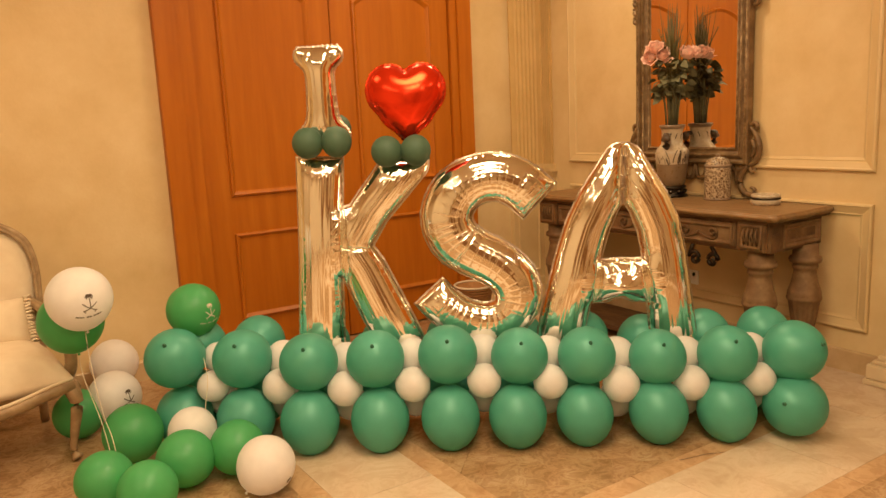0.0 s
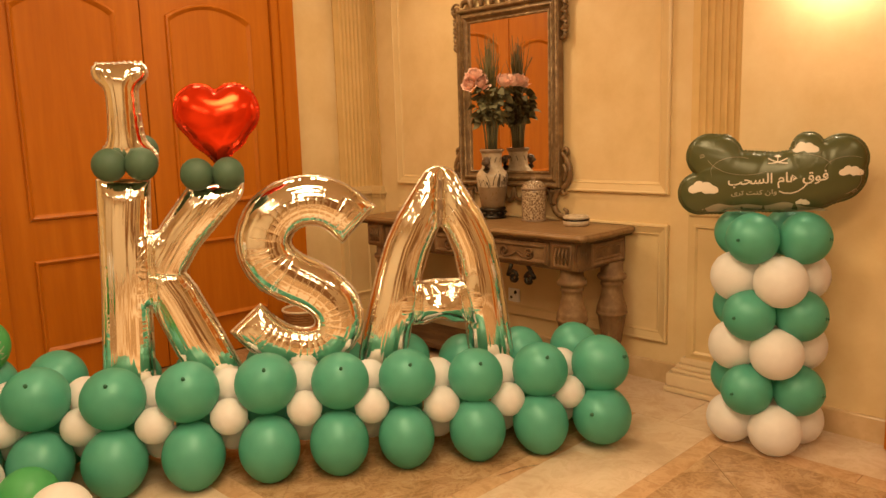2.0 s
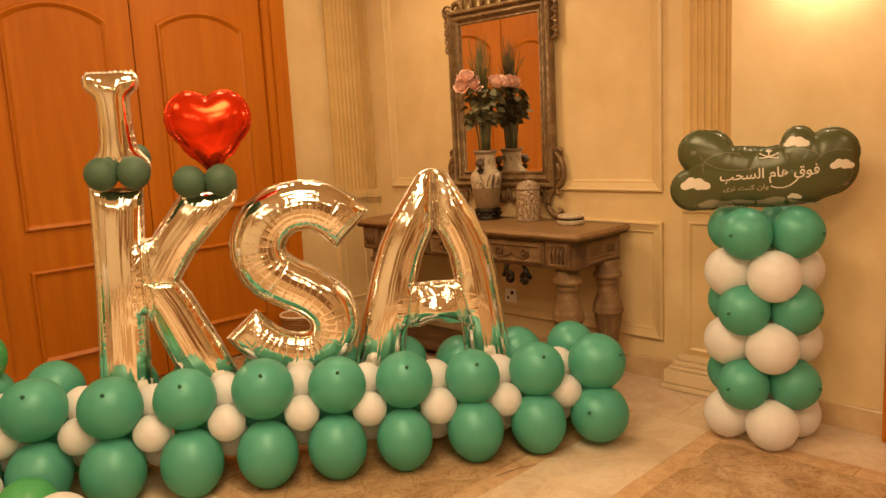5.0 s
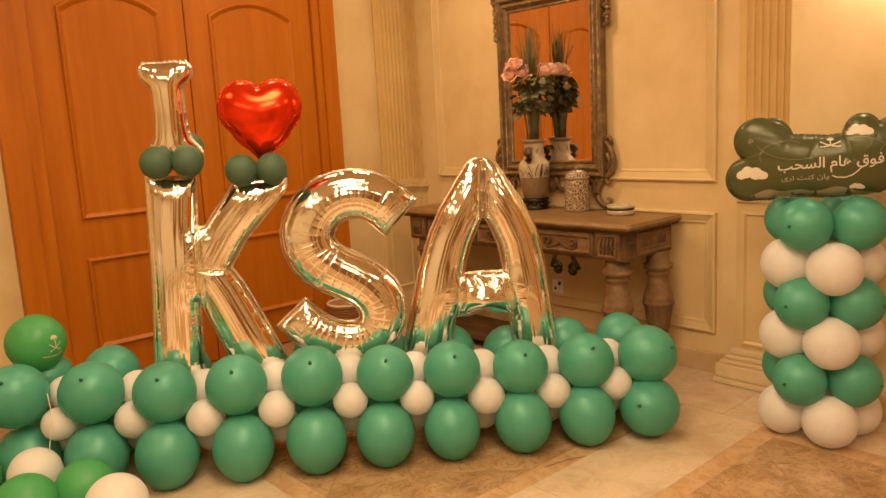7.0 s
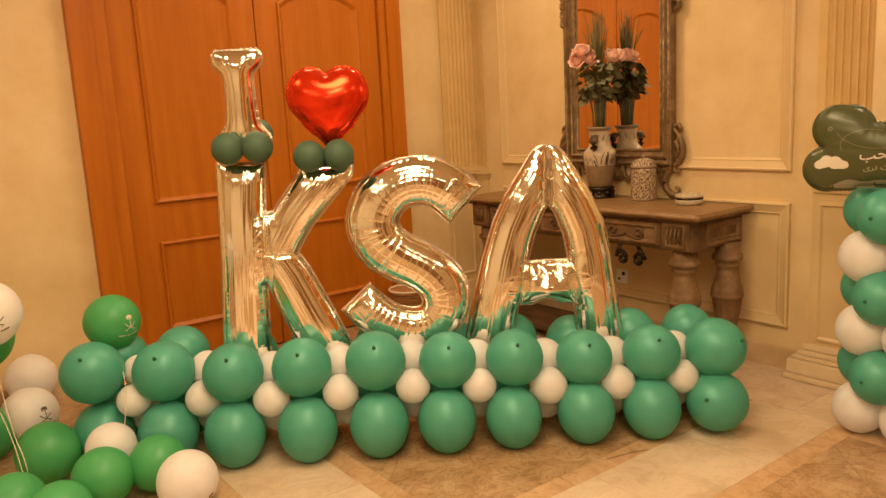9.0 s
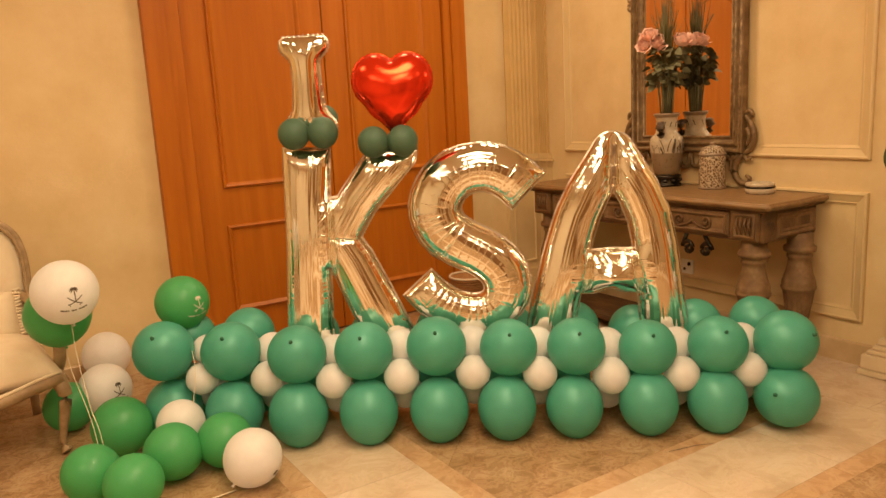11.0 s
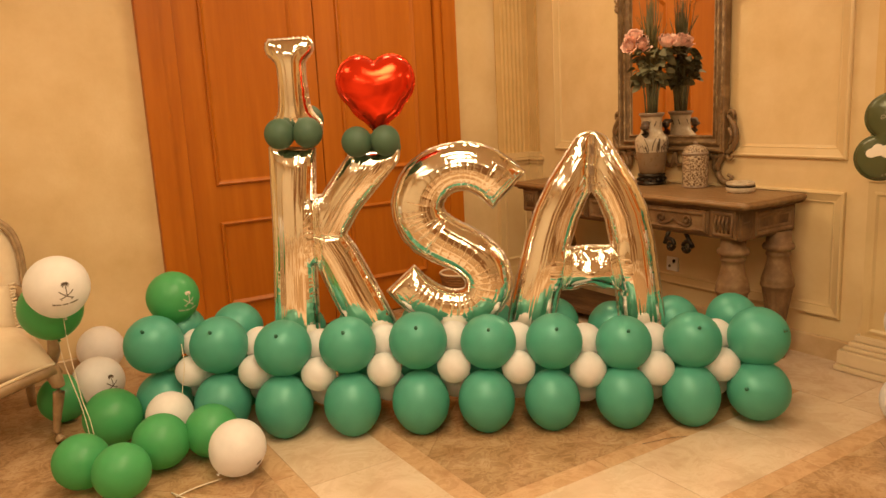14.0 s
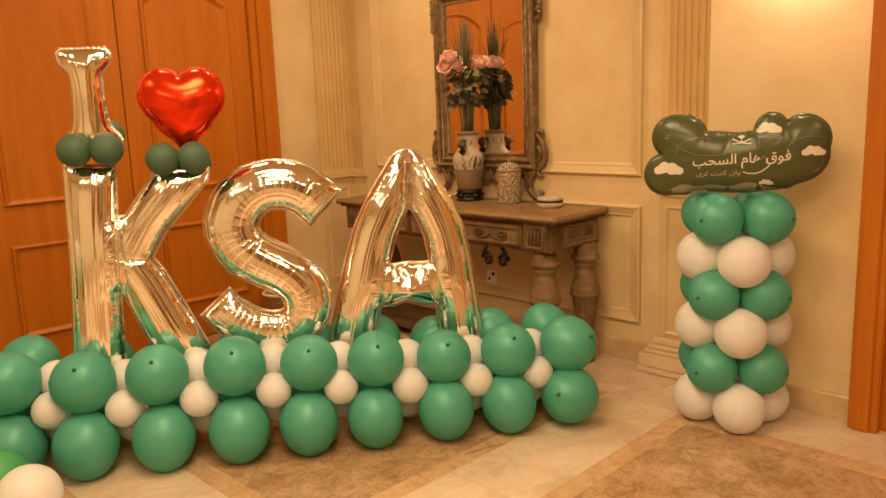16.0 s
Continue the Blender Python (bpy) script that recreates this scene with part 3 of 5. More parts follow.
for col in range(10):
    back = 0.05 if col < 2 else 0.0
    for (u, z, r), off, tail in ((LOWER[col], 0.0, (-0.10, -0.28, -1)), (UPPER[col], 0.05, (-0.38, -0.58, 0.60)), (LOWER[col], 0.34, (0.2, 0.5, -1)), (REAR[col], 0.36, (0.3, 0.5, 0.6))):
        if col == 0 and off == 0.0:
            off = 0.06
        if col == 9 and off == 0.0:
            tail = (-0.90, -0.25, 0.34)
        if col == 9 and off == 0.05:
            tail = (0.02, -0.95, 0.42)
        stretch = 1.09 if z < 0.2 else 0.98
        balloon(GREEN_BALLOON, GREEN_KNOT, base, spot(u, off + (back if off < 0.1 else 0.0), max(z, r * stretch)), r, tail, (1, 1, stretch))
    if col < 9:
        u, z, r = SMALL[col]
        for off, dz in ((0.035, 0.0), (0.14, 0.10), (0.35, 0.0), (0.17, -0.12)):
            balloon(WHITE_BALLOON, None, base, spot(u, off + back * 0.8, z + dz), r, (0, 0.5, -0.5), (1, 1, 0.98))


# ---- foil balloons: an inflated pillow over a flat outline ----
def ripple(x, seed):
    """A smooth wandering wave of about unit size over an array."""
    rng = np.random.RandomState(seed)
    out = np.zeros_like(x)
    for k in range(5):
        out += np.sin(x * (1.0 + 0.73 * k) + rng.uniform(0, 6.28)) / (1.0 + 0.6 * k)
    return out / 2.2


class Stroke:
    """A band along a line of (x, z, half-width); butt ends are cut square."""

    def __init__(self, points, butt=(True, True), steps=1, cut=None):
        pts = np.array(smooth_path(points, steps) if steps > 1 else points, float)
        self.p, self.w, self.butt, self.slant = pts[:, :2], pts[:, 2], butt, cut

    def reach(self):
        return (self.p - self.w[:, None]).min(0), (self.p + self.w[:, None]).max(0)

    def measure(self, q):
        """Inside distance, way along, and place across of the points q."""
        best = np.full(len(q), -1e9)
        arc, cross = np.zeros(len(q)), np.zeros(len(q))
        run = 0.0
        for i in range(len(self.p) - 1):
            a, b = self.p[i], self.p[i + 1]
            d = b - a
            length = np.hypot(*d)
            d = d / length
            along = (q - a) @ d
            side = (q[:, 0] - a[0]) * -d[1] + (q[:, 1] - a[1]) * d[0]
            t = np.clip(along / length, 0, 1)
            w = self.w[i] + (self.w[i + 1] - self.w[i]) * t
            inside = w - np.hypot(side, along - t * length)
            take = inside > best
            best = np.where(take, inside, best)
            arc = np.where(take, run + t * length, arc)
            cross = np.where(take, side / w, cross)
            run += length
        for end, cut in ((0, self.butt[0]), (-1, self.butt[1])):
            if cut:
                a = self.p[end]
                d = self.p[1] - a if end == 0 else self.p[-2] - a
                d = d / np.hypot(*d) if self.slant is None or end == 0 else np.array(self.slant)
                near = np.hypot(q[:, 0] - a[0], q[:, 1] - a[1]) < 1.7 * self.w[end]
                best = np.where(near, np.minimum(best, (q - a) @ d), best)
        return best, arc, cross


class Turned:
    """An upright shape whose half-width follows a list of (z, half-width) about a line that leans from x0 to x1."""

    def __init__(self, x0, x1, profile):
        p = np.array(smooth_path(profile, 6))
        self.z, self.w, self.x0, self.x1 = p[:, 0], p[:, 1], x0, x1

    def reach(self):
        return np.array((min(self.x0, self.x1) - self.w.max(), self.z[0])), np.array((max(self.x0, self.x1) + self.w.max(), self.z[-1]))

    def measure(self, q):
        t = (q[:, 1] - self.z[0]) / (self.z[-1] - self.z[0])
        side = q[:, 0] - (self.x0 + (self.x1 - self.x0) * t)
        w = np.interp(q[:, 1], self.z, self.w)
        steep = (np.interp(q[:, 1] + 0.004, self.z, self.w) - np.interp(q[:, 1] - 0.004, self.z, self.w)) / 0.008
        d = (w - np.abs(side)) / np.sqrt(1 + steep ** 2)
        scallop = 0.0022 * np.cos(side * 300)
        return np.minimum(d, np.minimum(self.z[-1] + scallop - q[:, 1], q[:, 1] - self.z[0])), q[:, 1] + 3 * (side > 0), side / w


class HeartShape:
    """A heart with its tip at (x, z) and of that width."""

    def __init__(self, x, z, wide, tall):
        self.x, self.z, self.sx, self.sz = x, z, wide / 1.207, tall / 1.104

    def reach(self):
        return np.array((self.x - 0.65 * self.sx, self.z)), np.array((self.x + 0.65 * self.sx, self.z + 1.12 * self.sz))

    def measure(self, q):
        px, py = np.abs(q[:, 0] - self.x) / self.sx, (q[:, 1] - self.z) / self.sz
        top = np.hypot(px - 0.25, py - 0.75) - math.sqrt(2) / 4
        m = 0.5 * np.maximum(px + py, 0)
        low = np.sqrt(np.minimum(px ** 2 + (py - 1) ** 2, (px - m) ** 2 + (py - m) ** 2)) * np.sign(px - py)
        d = -np.where(px + py > 1, top, low) * min(self.sx, self.sz)
        d = np.maximum(d, 0.455 * self.sx - np.hypot(q[:, 0] - self.x, (q[:, 1] - self.z - 0.585 * self.sz) * 0.98))
        angle = np.arctan2(q[:, 1] - self.z - 0.6 * self.sz, q[:, 0] - self.x)
        return d, angle * 0.17, np.zeros(len(q))


def pillow(shapes, step=0.006, seam=0.008, puff=0.82, pucker=0.0016, reach=0.045, streak=0.0, pleat=70.0, fine=9.0, seed=1, welds=(), creases=(), pleats=0.0, even=0.0, bulges=()):
    """Front, back and seam of an inflated foil shape in the x-z plane, front towards -y. The height follows a membrane under pressure.
    Returns the mesh and a function that gives the front's height at places of the plane."""
    lo = np.min([s.reach()[0] for s in shapes], 0) - 0.03
    hi = np.max([s.reach()[1] for s in shapes], 0) + 0.03
    nx, nz = int((hi[0] - lo[0]) / step) + 1, int((hi[1] - lo[1]) / step) + 1
    gx, gz = np.meshgrid(np.arange(nx) * step + lo[0], np.arange(nz) * step + lo[1], indexing="ij")
    q = np.stack([gx.ravel(), gz.ravel()], 1)

    def field(q):
        d, arc, cross = shapes[0].measure(q)
        for s in shapes[1:]:
            dk, ak, ck = s.measure(q)
            more = dk > d
            d, arc, cross = np.where(more, dk, d), np.where(more, ak + 3, arc), np.where(more, ck, cross)
        for x0, z0, x1, z1, wide in welds:
            v = np.array((x1 - x0, z1 - z0))
            t = np.clip(((q[:, 0] - x0) * v[0] + (q[:, 1] - z0) * v[1]) / (v @ v), 0, 1)
            d = np.minimum(d, np.hypot(q[:, 0] - x0 - t * v[0], q[:, 1] - z0 - t * v[1]) - wide)
        return d, arc, cross

    d, arc, cross = field(q)
    solid = (d > 0).reshape(nx, nz)
    deep = np.clip(d, 0, 0.1).reshape(nx, nz)
    phi = np.where(solid, 0.1 * deep - 0.5 * deep ** 2, 0)
    for _ in range(1100):
        around = np.zeros_like(phi)
        around[1:-1, 1:-1] = (phi[2:, 1:-1] + phi[:-2, 1:-1] + phi[1:-1, 2:] + phi[1:-1, :-2]) / 4
        phi = np.where(solid, around + step * step / 4, 0)
    h = puff * np.sqrt(2 * phi).ravel()
    smooth_height = h.copy()
    rim_zone = np.clip(1 - d / reach, 0, 1) ** 1.3 * np.clip(d / 0.006, 0, 1)
    h = h + np.where(h > 0, pucker * ripple(arc * pleat, seed) * rim_zone, 0)
    lie = np.clip(d / 0.03, 0, 1) * (1 - even + even * np.clip(0.5 + 0.7 * ripple(arc * 7, seed + 5), 0, 1))
    for bx, bz, wide, tall, more in bulges:
        lie = lie * (1 - 0.9 * np.exp(-((q[:, 0] - bx) / (1.6 * wide)) ** 2 - ((q[:, 1] - bz) / (2 * tall)) ** 2))
    h = h + np.where(h > 0, streak * ripple(cross * fine + 0.6 * ripple(arc * 5, seed + 9), seed + 3) * lie, 0)
    if pleats:
        mid = 0.5 * arc.max()
        inner = -cross * np.tanh((arc - mid) / 0.08)
        count = arc / 0.037 + 0.25 * np.sin(arc * 31)
        gather = np.abs(np.sin(math.pi * count))
        strong = np.clip(1.6 * np.sin(arc * 9.0 + 2.0) + 0.8 * np.sin(arc * 23.0), 0, 1)
        some = 0.55 + 0.45 * np.sin(np.floor(count) * 2.4 + seed)
        band = np.clip((inner + 0.35 + 0.3 * some) / 0.3, 0, 1) * np.clip((0.9 - inner) / 0.25, 0, 1) * (0.25 + 0.75 * strong)
        h = h - np.where(h > 0, pleats * (1 - gather) ** 5 * (0.3 + 0.7 * some) * band * np.clip(d / 0.02, 0, 1), 0)
        h = h + np.where(h > 0, 0.10 * pleats * some * gather * band * np.clip(d / 0.02, 0, 1), 0)
    for x0, z0, x1, z1, sunk, wide in creases:
        v = np.array((x1 - x0, z1 - z0))
        t = np.clip(((q[:, 0] - x0) * v[0] + (q[:, 1] - z0) * v[1]) / (v @ v), 0, 1)
        away = np.hypot(q[:, 0] - x0 - t * v[0], q[:, 1] - z0 - t * v[1])
        h = h * (1 - sunk / (1 + (away / wide) ** 2))
    for bx, bz, wide, tall, more in bulges:
        h = h + np.where(h > 0, more * np.exp(-((q[:, 0] - bx) / wide) ** 2 - ((q[:, 1] - bz) / tall) ** 2) * np.clip(d / 0.02, 0, 1), 0)
    inside = (d > -seam).reshape(nx, nz)
    cell = inside[:-1, :-1] | inside[1:, :-1] | inside[:-1, 1:] | inside[1:, 1:]
    used = np.zeros((nx, nz), bool)
    for a in (0, 1):
        for b in (0, 1):
            used[a:nx - 1 + a, b:nz - 1 + b] |= cell
    used, rim = used.ravel(), (used & ~inside).ravel()
    e = 0.001
    for _ in range(3):
        p = q[rim]
        d0, a0 = field(p)[:2]
        g = np.stack([field(p + (e, 0))[0] - d0, field(p + (0, e))[0] - d0], 1) / e
        size = np.maximum((g * g).sum(1), 0.2)
        goal = -seam * (1 + 0.28 * np.sin(a0 * 420))
        q[rim] += np.clip(((goal - d0) / size)[:, None] * g, -step, step)
    h = np.where(rim, 0.0, np.maximum(h, 0.0012 + 0.0005 * np.sin(arc * 400)))
    meshes = []
    flat = np.array([all(d[k] < 0.002 for k in (i * nz + j, (i + 1) * nz + j, (i + 1) * nz + j + 1, i * nz + j + 1)) for i, j in zip(*np.nonzero(cell))])
    for wanted, sides in ((False, (-1,)), (False, (1,)), (True, (-1, 1))):
        bm = bmesh.new()
        made = {}

        def corner(k, side):
            key = (k, 0 if rim[k] else side)
            if key not in made:
                made[key] = bm.verts.new((q[k, 0], 0 if rim[k] else side * h[k], q[k, 1]))
            return made[key]

        for (i, j), edge in zip(zip(*np.nonzero(cell)), flat):
            if edge == wanted:
                c = [i * nz + j, (i + 1) * nz + j, (i + 1) * nz + j + 1, i * nz + j + 1]
                for side in sides:
                    if side < 0:
                        bm.faces.new([corner(k, side) for k in c])
                    elif not all(rim[k] for k in c):
                        bm.faces.new([corner(k, side) for k in c[::-1]])
        meshes.append(bm)

    def height(x, z):
        i, j = (x - lo[0]) / step, (z - lo[1]) / step
        a, b = max(0, min(nx - 2, int(i))), max(0, min(nz - 2, int(j)))
        u, v = i - a, j - b
        s = smooth_height.reshape(nx, nz)
        return (s[a, b] * (1 - u) + s[a + 1, b] * u) * (1 - v) + (s[a, b + 1] * (1 - u) + s[a + 1, b + 1] * u) * v

    return meshes, height


def face_pose(origin_u, off, z=0.0):
    """A pose whose x runs along the balloon base and whose -y looks to the front."""
    m = Matrix((U, B, Vector((0, 0, 1)))).transposed().to_4x4()
    return Matrix.Translation(spot(origin_u, off, z)) @ m


def foil_parts(parent, meshes, mat):
    for name, bm in zip(("front_skin", "back_skin", "seam"), meshes):
        part(name, bm, M_SEAM if name == "seam" and mat is M_FOIL else mat, parent, "crimped foil seam" if name == "seam" else "", True)


def foil(name, shapes, off, mat, label, seed, **more):
    ob = thing(name, label, "balloon", at=face_pose(0, off))
    foil_parts(ob, pillow(shapes, seed=seed, **more)[0], mat)
    return ob


K_SHAPE = [Stroke([(0.093, 1.268, 0.100), (0.066, 0.81, 0.094), (0.040, 0.36, 0.102)]),
           Stroke([(0.16, 0.80, 0.082), (0.30, 1.03, 0.085), (0.470, 1.232, 0.094)], cut=(0.0, -1.0)),
           Stroke([(0.15, 0.95, 0.05), (0.205, 1.012, 0.040)], (False, False)),
           Stroke([(0.17, 0.93, 0.082), (0.258, 0.76, 0.099), (0.337, 0.575, 0.106), (0.418, 0.40, 0.100)]),
           Stroke([(0.17, 0.88, 0.06), (0.212, 0.870, 0.040)], (False, False)), Stroke([(0.172, 0.86, 0.05), (0.178, 0.775, 0.030)], (False, False))]
foil("letter_balloon", K_SHAPE, 0.20, M_FOIL, "shiny silver foil letter K standing in the balloon base", 1, step=0.0034, seam=0.0065, puff=0.72, streak=0.0018, fine=15.0, pucker=0.0022, even=0.4, pleat=90.0,
     creases=((0.177, 0.62, 0.188, 1.03, 0.45, 0.010), (0.19, 0.872, 0.27, 0.866, 0.20, 0.005)))
S_SHAPE = [Stroke([(1.045, 1.037, 0.105), (0.96, 1.113, 0.104), (0.87, 1.149, 0.103), (0.77, 1.142, 0.105), (0.68, 1.088, 0.110), (0.635, 0.990, 0.113), (0.66, 0.892, 0.112), (0.74, 0.823, 0.108), (0.84, 0.770, 0.105), (0.92, 0.696, 0.105), (0.94, 0.608, 0.102), (0.90, 0.529, 0.095), (0.81, 0.495, 0.090), (0.70, 0.515, 0.090), (0.61, 0.573, 0.090), (0.54, 0.649, 0.085)], steps=3)]
foil("letter_balloon", S_SHAPE, 0.22, M_FOIL, "shiny silver foil letter S with puckered seams in the balloon base", 2, step=0.0036, seam=0.0065, puff=0.80, pucker=0.0022, reach=0.05, pleat=95.0, streak=0.0011, pleats=0.0056)
A_SHAPE = [Stroke([(1.415, 1.185, 0.085), (1.262, 0.913, 0.096), (1.15, 0.50, 0.103), (1.12, 0.34, 0.100)], (False, True), 3),
           Stroke([(1.425, 1.185, 0.085), (1.574, 0.90, 0.092), (1.635, 0.47, 0.100), (1.65, 0.32, 0.100)], (False, True), 3),
           Stroke([(1.25, 0.660, 0.105), (1.32, 0.655, 0.096), (1.405, 0.670, 0.086), (1.48, 0.655, 0.096), (1.56, 0.655, 0.105)], (False, False))]
foil("letter_balloon", A_SHAPE, 0.27, M_FOIL, "shiny silver foil letter A standing in the balloon base", 3, step=0.0034, seam=0.0065, puff=0.76, streak=0.0017, fine=14.0, pucker=0.0022, even=0.5, pleat=90.0, bulges=((1.405, 0.625, 0.060, 0.045, 0.024),),
     welds=((1.414, 0.985, 1.424, 1.25, 0.009),), creases=((1.285, 0.57, 1.315, 0.75, 0.55, 0.011), (1.535, 0.56, 1.50, 0.75, 0.55, 0.011), (1.36, 0.735, 1.375, 0.70, 0.25, 0.007), (1.45, 0.735, 1.435, 0.70, 0.25, 0.007)))
I_SHAPE = [Turned(0.122, 0.118, [(1.33, 0.106), (1.362, 0.110), (1.382, 0.104), (1.400, 0.090), (1.418, 0.076), (1.445, 0.066), (1.50, 0.060), (1.56, 0.057), (1.61, 0.057), (1.635, 0.060), (1.652, 0.070), (1.666, 0.084), (1.681, 0.096), (1.70, 0.101), (1.718, 0.098), (1.735, 0.084)])]
foil("letter_balloon", I_SHAPE, 0.20, M_FOIL, "small shiny silver foil letter I on top of the K", 4, step=0.004, puff=0.95, pucker=0.0016, reach=0.03, pleat=110.0, streak=0.0042, fine=6.0)
foil("heart_balloon", [HeartShape(0.484, 1.312, 0.334, 0.333)], 0.19, M_REDFOIL, "glossy red foil heart balloon above the K", 5, step=0.004, seam=0.007, puff=0.86, pucker=0.0012, reach=0.03, pleat=90.0)

for ux, zc, near, gap, rise in ((0.122, 1.335, 0.20, 0.040, 0.052), (0.457, 1.285, 0.20, 0.045, -0.035)):
    cluster = thing("balloon_cluster", "four small dark green latex balloons tied on top of the K", "balloons", "dark green clusters")
    for du, doff in ((-0.062, -0.07), (0.062, -0.07), (-gap + 0.002, 0.06), (gap + 0.002, 0.06)):
        balloon(DARK_BALLOON, None, cluster, spot(ux + du, near + doff, zc + (rise if doff > 0 else 0)), 0.067, (-du, -doff, 0), (1, 1, 0.95))

# ---- balloon column ----
CC = Vector((3.843, 1.550, 0))
TOWARD = Vector((-0.914, -0.405, 0))
RIGHT = Vector((0.405, -0.914, 0))
column = thing("balloon_column", "column of stacked white and green latex balloons standing on the floor", "balloons")
for layer, z in enumerate((0.108, 0.277, 0.450, 0.610, 0.763, 0.943)):
    green = layer % 2
    for k in range(4):
        a = math.radians(45 * green + 90 * k + 13 + random.uniform(-2, 2))
        out = math.cos(a) * TOWARD + math.sin(a) * RIGHT
        balloon(GREEN_BALLOON if green else WHITE_BALLOON, GREEN_KNOT if green else None, column, CC + out * (0.15 if green else 0.147) + Vector((0, 0, z)), 0.110, out + Vector((0, 0, 0.05)) if green else -out, (1, 1, 0.94))


# ---- prints that follow a curved skin ----
def ribbon(bm, place, points, width):
    """A narrow printed line; place(a, b) maps to the skin."""
    pts = [Vector((*p, 0)) for p in points]
    rows = []
    for i, p in enumerate(pts):
        d = (pts[min(i + 1, len(pts) - 1)] - pts[max(i - 1, 0)]).normalized()
        n = Vector((-d.y, d.x, 0)) * width / 2
        rows.append([bm.verts.new(place(*(p + n).xy)), bm.verts.new(place(*(p - n).xy))])
    for a, b in zip(rows, rows[1:]):
        bm.faces.new((a[0], a[1], b[1], b[0]))


def arc_points(cx, cz, r, a0, a1, n=8, squash=1.0):
    return [(cx + r * math.cos(math.radians(a0 + (a1 - a0) * k / n)), cz + squash * r * math.sin(math.radians(a0 + (a1 - a0) * k / n))) for k in range(n + 1)]


def blob(bm, place, cx, cz, radius, rings=5, steps=36):
    """A printed patch; radius(angle) gives its outline."""
    mid = bm.verts.new(place(cx, cz))
    before = None
    for k in range(1, rings + 1):
        ring = []
        for j in range(steps):
            a = 2 * math.pi * j / steps
            r = radius(a) * k / rings
            ring.append(bm.verts.new(place(cx + r * math.cos(a), cz + r * math.sin(a))))
        for j in range(steps):
            i = (j + 1) % steps
            if before is None:
                bm.faces.new((mid, ring[j], ring[i]))
            else:
                bm.faces.new((before[j], ring[j], ring[i], before[i]))
        before = ring


def puffs(circles, floor):
    """An outline round circles (x, z, r) about the origin, cut flat at z = floor."""
    def radius(a):
        c, s = math.cos(a), math.sin(a)
        best = 0.001
        for x, z, r in circles:
            b = x * c + z * s
            disc = b * b - (x * x + z * z - r * r)
            if disc > 0:
                best = max(best, b + math.sqrt(disc))
        if s < 0:
            best = min(best, floor / s)
        return best
    return radius


def emblem(bm, place, size):
    """A palm over two crossed curved blades, with bars of small writing below."""
    k = 0.78 * size
    foot = 0.06 * size
    ribbon(bm, place, [(0.03 * k, -0.22 * k - foot), (0.02 * k, 0.10 * k - foot), (0, 0.40 * k - foot)], 0.046 * k)
    for a, out in ((-28, 0.16), (2, 0.20), (32, 0.20), (62, 0.18), (90, 0.16), (118, 0.18), (148, 0.20), (178, 0.20), (208, 0.16)):
        c, s = math.cos(math.radians(a)), math.sin(math.radians(a))
        ribbon(bm, place, [(out * t * c * k, (0.40 + out * t * s - 0.10 * t * t) * k - foot) for t in (0.0, 0.35, 0.7, 1.0)], 0.055 * k)
    for side in (-1, 1):
        pts = [(side * (-0.34 + 0.68 * t) * k, (-0.46 + 0.42 * t + 0.26 * (t - 0.5) ** 2) * k - foot) for t in (0, 0.15, 0.3, 0.5, 0.7, 0.85, 1)]
        ribbon(bm, place, pts, 0.048 * k)
        ribbon(bm, place, [(side * -0.33 * k, -0.35 * k - foot), (side * -0.22 * k, -0.49 * k - foot)], 0.042 * k)
    # three words as short bars on a rising line
    for x0, bars in ((-0.62, (0.16, 0.10, 0.06)), (-0.16, (0.11, 0.07)), (0.14, (0.09, 0.14, 0.08))):
        x = x0
        for w in bars:
            ribbon(bm, place, [(xx * size, (-0.66 + 0.10 * xx + 0.16 * xx * xx) * size) for xx in (x, x + w / 2, x + w)], 0.080 * size)
            x += w + 0.022


def ball_skin(radius, turn, lift=0.0012):
    """Places on a balloon's skin; turn points the print's middle."""
    def place(a, b):
        v = Vector((a / radius, -1, b / radius)).normalized()
        return turn @ (v * (radius + lift))
    return place


# ---- green cloud-shaped foil balloon ----
CLOUD_AT = Matrix.Translation((3.821, 1.532, 1.206)) @ Matrix((RIGHT, -TOWARD, Vector((0, 0, 1)))).transposed().to_4x4() @ pose(0, 0, 0, 0, -0.5, 0)
CLOUD_SHAPE = [Stroke([(-0.268, 0.084, 0.090), (-0.235, 0.076, 0.096)], (False, False)), Stroke([(-0.304, -0.078, 0.088), (-0.25, -0.065, 0.10)], (False, False)),
               Stroke([(-0.20, -0.02, 0.125), (0.0, -0.033, 0.121), (0.14, -0.020, 0.124), (0.225, 0.002, 0.112)], (False, False)),
               Stroke([(0.112, 0.02, 0.09), (0.120, 0.112, 0.060)], (False, False)), Stroke([(0.225, 0.01, 0.112), (0.245, 0.060, 0.096)], (False, False))]
cloud = thing("cloud_balloon", "dark green cloud-shaped foil balloon with white lettering", "balloon", at=CLOUD_AT)
cloud_meshes, cloud_height = pillow(CLOUD_SHAPE, 0.004, 0.008, 0.50, 0.0034, 0.07, seed=6, streak=0.0007, fine=5.0, creases=((-0.07, 0.01, -0.03, 0.10, 0.05, 0.008), (0.09, 0.0, 0.06, 0.085, 0.07, 0.008), (0.19, 0.0, 0.20, 0.09, 0.06, 0.008), (-0.24, 0.01, -0.16, 0.0, 0.05, 0.02)))
foil_parts(cloud, cloud_meshes, M_CLOUD)


def on_cloud(a, b):
    return Vector((a, -cloud_height(a, b) - 0.0018, b))


